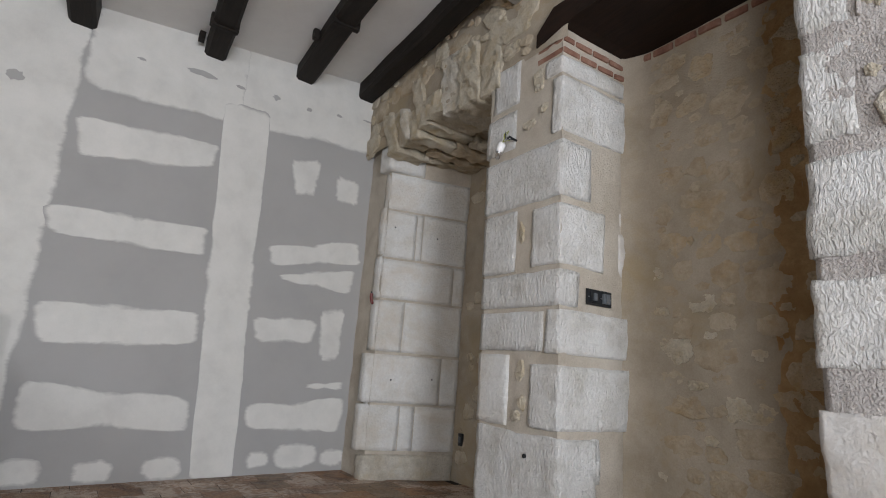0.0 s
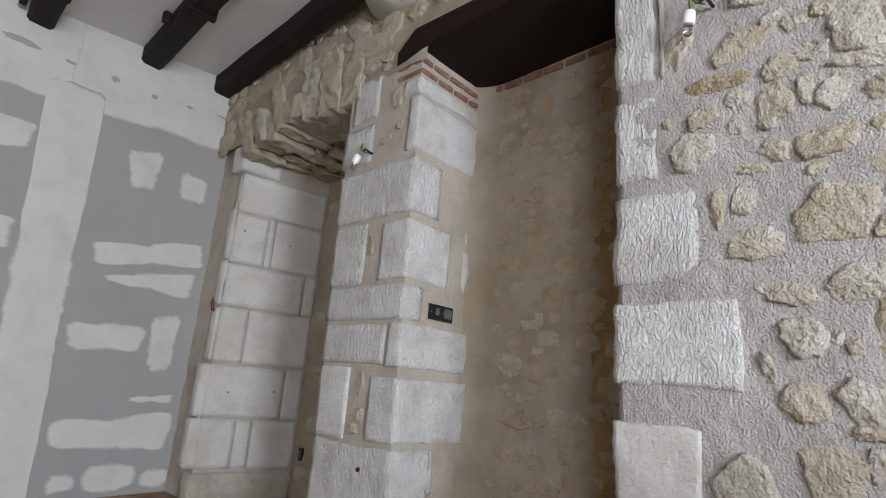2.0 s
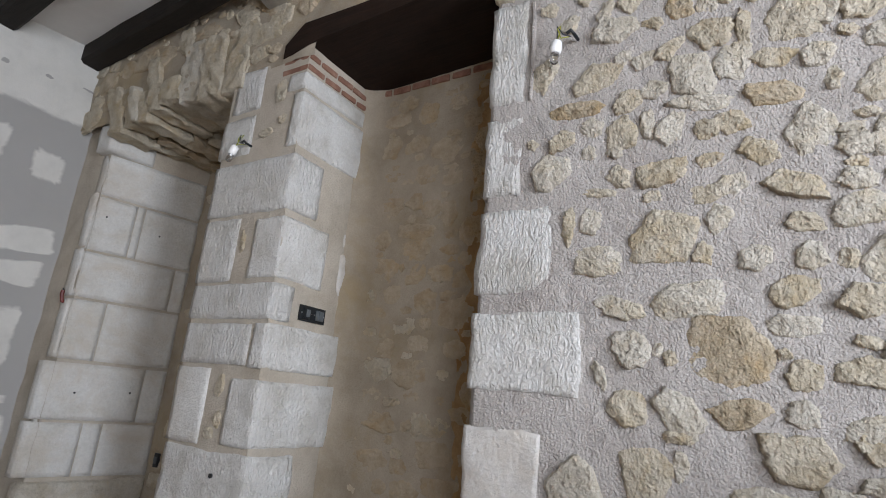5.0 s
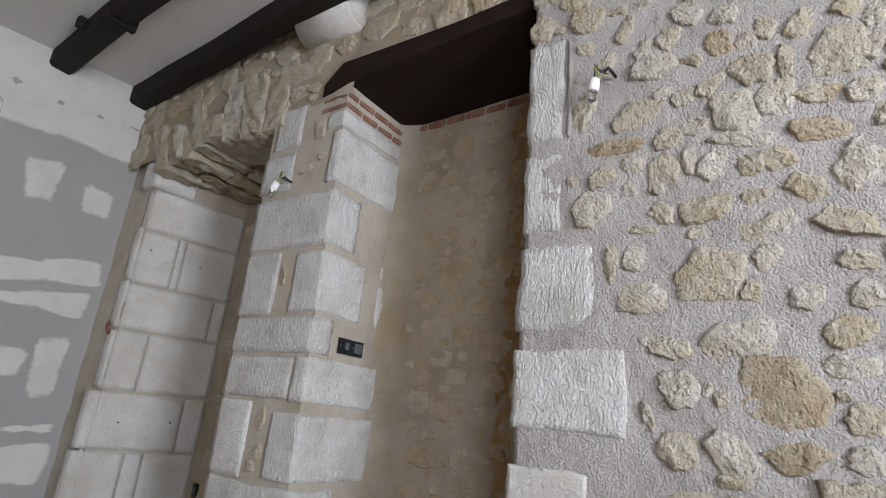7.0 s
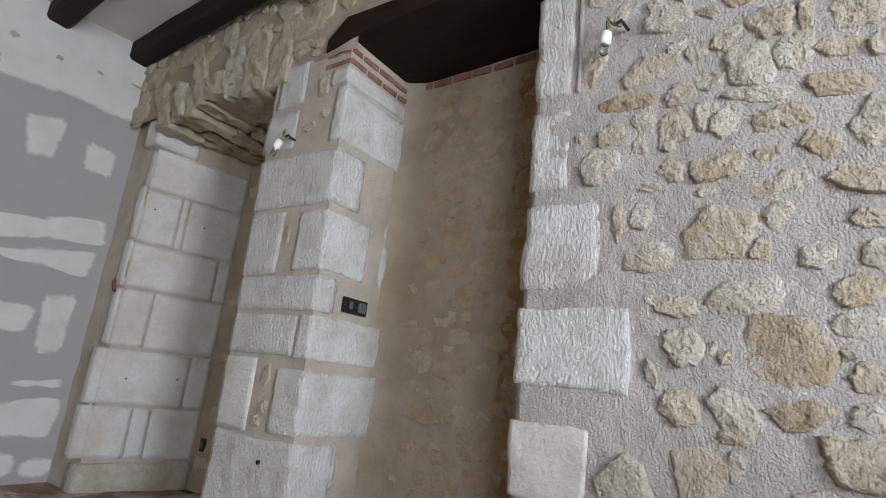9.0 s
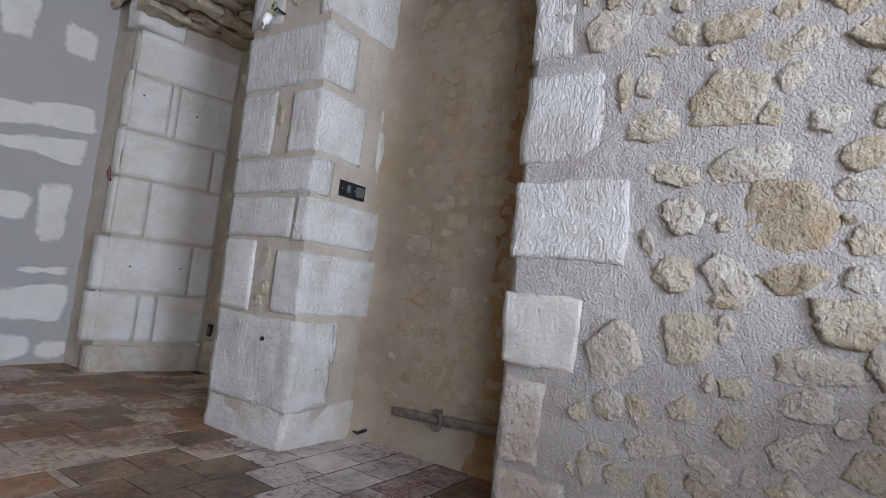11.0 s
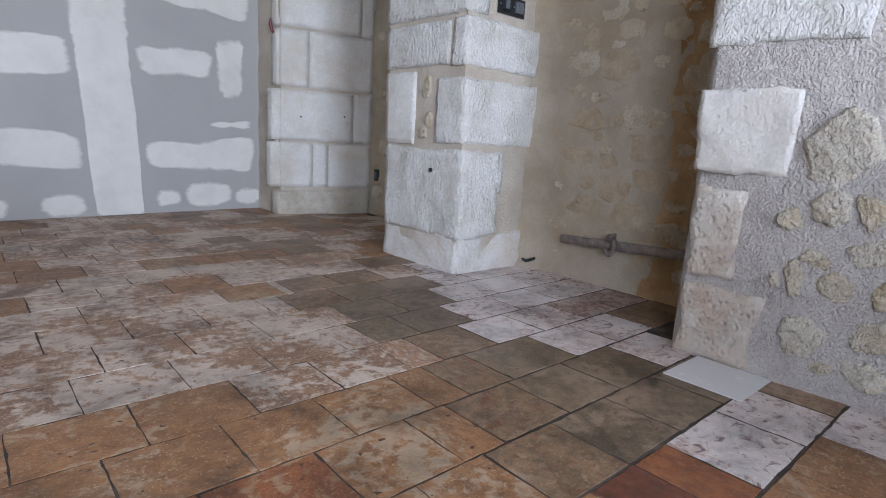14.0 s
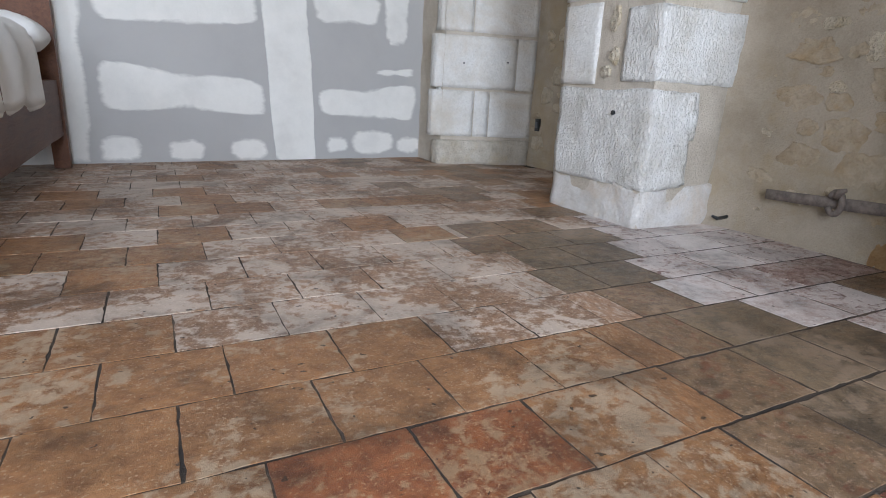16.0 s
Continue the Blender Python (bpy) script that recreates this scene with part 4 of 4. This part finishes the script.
# rows before and inside the alcove, from their row number: (right edge of the tile, kind), laid on from the running bond
ALCOVE = {
    -2: (-0.84, (-0.70, DEEP_RED), (-0.58, ORANGE), (-0.34, PINKISH), (-0.13, PINKISH), (0.07, UMBER)),
    -1: (-0.91, (-0.705, UMBER), (-0.50, OLIVE), (-0.285, OLIVE), (-0.10, OLIVE), (0.07, UMBER)),
    0: (-0.843, (-0.632, UMBER), (-0.42, OLIVE), (-0.19, OLIVE), (0.04, PINKISH)),
    1: (-0.755, (-0.605, UMBER), (-0.336, OLIVE), (-0.124, WHITENED), (0.10, PINKISH), (0.31, UMBER), (0.52, UMBER)),
    2: (-0.672, (-0.457, UMBER), (-0.243, WHITENED), (-0.012, PINKISH), (0.20, STAINED), (0.42, STAINED)),
    3: (-0.745, (-0.59, OLIVE), (-0.372, OLIVE), (-0.132, PINKISH), (0.09, WHITENED), (0.30, PINKISH), (0.50, PINKISH)),
    4: (-0.70, (-0.49, OLIVE), (-0.272, OLIVE), (-0.045, PINKISH), (0.17, WHITENED), (0.36, PINKISH), (0.50, PINKISH)),
    5: (-0.80, (-0.60, UMBER), (-0.39, OLIVE), (-0.17, OLIVE), (0.02, PINKISH), (0.5, WHITENED)),
    6: (-0.72, (-0.51, UMBER), (-0.30, UMBER), (-0.10, TERRA_PALE), (0.10, PINKISH)),
}


def kind_of(x, y, rnd):
    """Which fired clay lies where in the running bond: whitened in the middle of the room, plain terracotta towards the camera's side."""
    if -0.36 < x and y < -1.2:
        return PINKISH
    if x > -0.6 and y > 0.1:
        return rnd.choice((TERRA, TERRA_PALE, TERRA_PALE, UMBER))
    if -1.15 < x and -0.68 < y < 0.1:
        return TERRA_PALE
    if y > -0.3:
        return rnd.choice((TERRA, TERRA_PALE, TERRA_PALE, TERRA_PALE))
    if y > -0.48:
        return rnd.choice((TERRA, TERRA_PALE))
    return ORANGE if -1.47 < x < -1.26 and -1.04 < y < -0.86 else TERRA


def lay_tile(x0, x1, y0, y1, mt, rnd, joint=0.0):
    ob = new("tile", rnd.choice(TILES[mt.name]))
    ob.parent = floor
    ob.location = ((x0 + x1) / 2, (y0 + y1) / 2, rnd.uniform(0.0, 0.0006))
    ob.scale = (x1 - x0 - joint - rnd.uniform(0.0012, 0.0042), y1 - y0 - joint - rnd.uniform(0.002, 0.006), 1)
    ob.rotation_euler = (rnd.uniform(-0.002, 0.002), rnd.uniform(-0.002, 0.002), rnd.uniform(-0.012, 0.012))
    return ob


rnd = random.Random(21)
outer = []
for k in range(-22, 20):
    y0 = -1.035 + ROW * k
    y1 = y0 + ROW
    shift = 0.10 * (k % 2)
    x = -1.581 + shift - 0.2045 * 14
    stop = ALCOVE[k][0] if k in ALCOVE else 9.0
    ym = (y0 + y1) / 2
    while x < min(stop - 0.03, 0.9):
        x1 = x + 0.2045 + rnd.uniform(-0.006, 0.006)
        if x1 > stop - 0.03:
            x1 = stop
        xm = (x + x1) / 2
        if x1 < 0.8 and ym < 2.35:
            if (-2.65 < xm < 0.68) and (-1.65 < ym < 2.3):
                lay_tile(x, x1, y0, y1, kind_of(xm, ym, rnd), rnd)
            else:
                outer.append((x, x1, y0, y1))
        x = x1
    for x1, mt in ALCOVE[k][1:] if k in ALCOVE else ():
        lay_tile(x, x1, y0, y1, mt, rnd, 0.0035)
        x = x1
bm = bmesh.new()
for x0, x1, y0, y1 in outer:
    box(bm, x0 + 0.003, x1 - 0.003, y0 + 0.003, y1 - 0.003, -0.03, rnd.uniform(-0.0008, 0.0008))
tagged(part("tile_field", bm, TERRA, floor), kind="stuff")
loose = mesh_ob("loose_tile", rough_box(-0.243, -0.037, -1.247, -1.05, 0.0012, 0.005, 0.05, 0.0, 0.001, 2.0), BLANK)
tagged(loose, "new plain white floor tile lying at the rubble wall", "tile")

# ---- electrical fittings ----
def socket_frame(at, w, h, modules):
    """A bare double mounting frame on the pier's side face, with its mechanisms and no cover."""
    x, y, z = at
    ob = empty("socket_frame", at)

    def add(name, bm, mt, label=""):
        p = part(name, bm, mt, ob, label)
        p.matrix_parent_inverse = Matrix.Translation(Vector(at)).inverted()
        return p

    bm = bmesh.new()
    box(bm, x, x + w, y - 0.008, y, z, z + h)
    add("mounting_plate", bm, BLACK)
    for k in range(modules):
        cx = x + w * (k + 0.5) / modules
        m = add("mechanism", rough_box(cx - 0.024, cx + 0.024, y - 0.020, y - 0.006, z + h / 2 - 0.024, z + h / 2 + 0.024, 0.02, 0, 0.004), GREY_PL if k else BLACK)
        part("rocker", rough_box(cx - 0.011, cx + 0.011, y - 0.025, y - 0.018, z + h / 2 - 0.017, z + h / 2 + 0.017, 0.02, 0, 0.002), GREY_PL, m)
        for dx in (-0.03, 0.03):
            add("screw", tube(bmesh.new(), [(cx + dx, y - 0.011, z + h / 2), (cx + dx, y - 0.007, z + h / 2)], 0.0035), STEEL)
    return tagged(ob, "bare black double socket frame without cover on limestone", "socket")


socket_frame((0.165, ARRIS(1.15) + 0.006, 1.115), 0.165, 0.072, 2)
small = empty("small_socket", (NICHE - 0.01, 1.66, 0.25))
p = part("mounting_plate", rough_box(-0.012, 0.012, -0.022, 0.022, 0.0, 0.085, 0.02, 0, 0.003), BLACK, small)
p = part("mechanism", rough_box(-0.02, -0.010, -0.013, 0.013, 0.022, 0.063, 0.02, 0, 0.003), GREY_PL, small)
tagged(small, "small black socket frame low in the niche", "socket")
stub = empty("cable_stub", (0.055, 1.99, 1.23))
part("sleeve", tube(bmesh.new(), [(0.02, 0, -0.035), (-0.012, 0, -0.02), (-0.022, 0.002, 0.02), (-0.02, 0, 0.045)], 0.011), RED_PL, stub)
part("core_wire", tube(bmesh.new(), [(-0.02, 0, 0.045), (-0.022, 0.004, 0.06)], 0.004), BLACK, stub)
tagged(stub, "short red cable stub beside the plasterboard", "cable")


def bulb(at, sway):
    """A bare bulb holder hung on twisted wires from the wall."""
    ob = empty("hanging_bulb", at)
    part("hook", tube(bmesh.new(), [(0.05, -0.055, 0.055), (0.012, -0.05, 0.055), (0.0, -0.045, 0.06), (0.002, -0.03, 0.05)], 0.006), BLACK, ob, "black wire connector")
    part("wire", tube(bmesh.new(), [(0.02, -0.035, 0.05), (-0.005, -0.015, 0.03), (-0.006, 0.002, 0.07), (0.012, 0.0, 0.095), (0.0, -0.006, 0.06), (0, 0, 0.022)], 0.0022, 6), GREEN_WIRE, ob, "yellow and green wire")
    part("wire", tube(bmesh.new(), [(0.02, -0.04, 0.05), (-0.002, -0.02, 0.045), (0.0, 0.006, 0.085), (0.004, 0.004, 0.05), (0.002, 0, 0.022)], 0.0022, 6), BLUE_WIRE, ob, "dark blue wire")
    holder = part("holder", tube(bmesh.new(), [(0, 0, 0.024), (0, 0, 0.018), (0, 0, -0.012), (0, 0, -0.022), (0, 0, -0.026)], [0.012, 0.019, 0.020, 0.018, 0.017], 16), PORCELAIN, ob, "white plastic bulb holder", True)
    part("collar", tube(bmesh.new(), [(0, 0, -0.026), (0, 0, -0.034)], 0.0145, 14), STEEL, holder, "steel collar")
    part("glass", tube(bmesh.new(), [(0, 0, -0.033), (0, 0, -0.042), (0, 0, -0.056), (0, 0, -0.064), (0, 0, -0.067)], [0.011, 0.0145, 0.0145, 0.010, 0.003], 14), GLASS, holder, "small clear bulb", True)
    ob.rotation_euler = sway
    return tagged(ob, "bare bulb in a white holder on loose wires", "bulb", "bare bulbs")


bulb((-0.045, 0.468, 1.935), (0.35, 0.1, 0))
bulb((RX - 0.055, -1.226, 2.008), (0.08, 0.05, 0))

# ---- iron bar low in the alcove ----
bar = empty("iron_bar", (0.41, -0.55, 0.19))
part("bar", rough_box(-0.014, 0.008, -0.40, 0.34, -0.020, 0.020, 0.03, 0.003, 0.005, 4.0, lambda p: Vector((p.x, p.y, p.z - 0.05 * p.y))), RUST, bar, "flat grey rusty bar", True)
ring = [(-0.03 + 0.004 * math.cos(a), 0.085 + 0.024 * math.cos(a) - 0.006, 0.0 + 0.038 * math.sin(a)) for a in [0.5 + 5.3 * k / 14 for k in range(15)]]
part("hook", tube(bmesh.new(), ring, 0.011, 8), RUST, bar, "curled iron hook", True)
part("hook_tip", tube(bmesh.new(), [(-0.035, 0.075, 0.02), (-0.05, 0.06, 0.045), (-0.045, 0.045, 0.05)], [0.012, 0.011, 0.007], 8), RUST, bar, "", True)
tagged(bar, "rusty iron bar with a hook on the alcove wall", "iron bar")
nail = mesh_ob("pipe_stub", tube(bmesh.new(), [(0.44, -0.05, 0.045), (0.37, -0.05, 0.04), (0.355, -0.035, 0.05)], [0.008, 0.008, 0.005]), BLACK)
tagged(nail, "short black pipe stub at the alcove corner", "pipe")

# ---- bed beside the plasterboard ----
bed = tagged(empty("bed", (-2.1, 1.94, 0)), "reddish brown wooden bed with white linen", "bed")
BX = -2.07


def bed_part(name, bm, mt, label="", smooth=False):
    p = part(name, bm, mt, bed, label, smooth)
    p.matrix_parent_inverse = Matrix.Translation((-2.1, 1.94, 0)).inverted()
    return p


bed_part("post", rough_box(BX - 0.075, BX, 1.90, 1.975, 0.0, 0.90, 0.06, 0.001, 0.006), BED_WOOD)
bed_part("post", rough_box(BX - 1.50, BX - 1.43, 1.90, 1.975, 0.0, 0.90, 0.06, 0.001, 0.006), BED_WOOD)
bed_part("headboard", rough_box(BX - 1.44, BX - 0.06, 1.925, 1.955, 0.32, 0.84, 0.08, 0.001, 0.006), BED_WOOD)
bed_part("side_rail", rough_box(BX - 0.05, BX - 0.012, 0.0, 1.92, 0.17, 0.44, 0.08, 0.001, 0.006), BED_WOOD)
bed_part("side_rail", rough_box(BX - 1.49, BX - 1.45, 0.0, 1.92, 0.17, 0.44, 0.08, 0.001, 0.006), BED_WOOD)
bed_part("post", rough_box(BX - 0.075, BX, -0.05, 0.02, 0.0, 0.55, 0.06, 0.001, 0.006), BED_WOOD)
bed_part("post", rough_box(BX - 1.50, BX - 1.43, -0.05, 0.02, 0.0, 0.55, 0.06, 0.001, 0.006), BED_WOOD)
bed_part("slat_base", box(bmesh.new(), BX - 1.45, BX - 0.05, 0.02, 1.90, 0.36, 0.40), BED_WOOD)
mattress = mesh_ob("mattress", rough_box(BX - 1.44, BX - 0.06, 0.03, 1.89, 0.402, 0.58, 0.1, 0.004, 0.05), LINEN, True)
tagged(mattress, "white mattress on the wooden bed", "mattress")


def cushion(name, cx, cy, z0, w, d, h, mt, seed, droop=0.0):
    """A soft body: a flattened, creased pillow form."""
    bm = bmesh.new()
    n, m = 28, 14
    rows = []
    for j in range(m + 1):
        f = -math.pi / 2 + math.pi * j / m
        row = []
        for i in range(n):
            a = 6.2832 * i / n
            e = 0.55
            cc, ss = math.copysign(abs(math.cos(a)) ** e, math.cos(a)), math.copysign(abs(math.sin(a)) ** e, math.sin(a))
            cf = max(0.0, math.cos(f)) ** 0.6
            p = Vector((cc * cf * w / 2, ss * cf * d / 2, math.sin(f) * h / 2))
            p.z += 0.02 * noise.noise(Vector((p.x * 9, p.y * 9, seed)))
            p += 0.012 * noise.noise_vector(Vector((p.x * 14, p.y * 14, seed + p.z * 14)))
            p.z -= droop * max(0.0, p.x / (w / 2)) ** 3
            row.append(bm.verts.new((cx + p.x, cy + p.y, z0 + h / 2 + p.z)))
        rows.append(row)
    for r0, r1 in zip(rows, rows[1:]):
        for i in range(n):
            bm.faces.new((r0[i], r0[(i + 1) % n], r1[(i + 1) % n], r1[i]))
    bmesh.ops.remove_doubles(bm, verts=bm.verts, dist=1e-4)
    return mesh_ob(name, bm, mt, True)


tagged(cushion("pillow", BX - 0.32, 1.66, 0.535, 0.66, 0.44, 0.19, LINEN, 3.0), "plump white pillow at the head of the bed", "pillow")


def drape(u, v):
    """The quilt: over the mattress, down past the side rail. u across from the far side, v along the bed."""
    fall = max(0.0, u - 1.40)
    x = BX - 1.475 + min(u, 1.40) + 0.05 * math.sin(min(1.0, fall / 0.1) * 1.57) + 0.02 * noise.noise((u * 4, v * 7, 2))
    z = 0.615 + 0.03 * noise.noise((u * 4, v * 4, 0)) - max(0.0, fall - 0.05) - 0.02 * noise.noise((v * 6, 0, 5)) * min(1, fall * 5)
    return (x + 0.018 * math.sin(v * 17) * min(1.0, fall * 6), v, z)


quilt = mesh_ob("quilt", sheet(drape, 0.0, 1.70, 0.05, 1.40, 50, 44), LINEN, True)
thick = quilt.modifiers.new("thickness", "SOLIDIFY")
thick.thickness, thick.offset = 0.03, 1
part("hem", tube(bmesh.new(), [Vector(drape(1.70, 0.05 + 1.35 * k / 40)) + Vector((0.012, 0, 0)) for k in range(41)], 0.016, 8), LINEN, quilt, "stitched hem", True)
tagged(quilt, "rumpled white quilt hanging over the bed rail", "quilt")


def hole(name, at, out, r):
    """A small drilled hole: a slightly proud disc, its inner shade painted as black."""
    at, out = Vector(at), Vector(out).normalized()
    part(name, tube(bmesh.new(), [at - out * 0.01, at + out * 0.0012], [r * 0.9, r], 10), BLACK, wall)


for x, z in ((0.13, 1.78), (0.46, 1.74), (0.20, 0.67), (0.50, 0.69)):
    hole("drill_hole", (x, JAMB(x) - 0.002, z), (0, -1, 0), 0.006)
hole("drill_hole", (-0.018, 0.223, 0.439), (-1, 0, 0), 0.010)
hole("drill_hole", (0.475, ARRIS(1.17) + 0.010, 1.17), (0, -1, 0), 0.014)
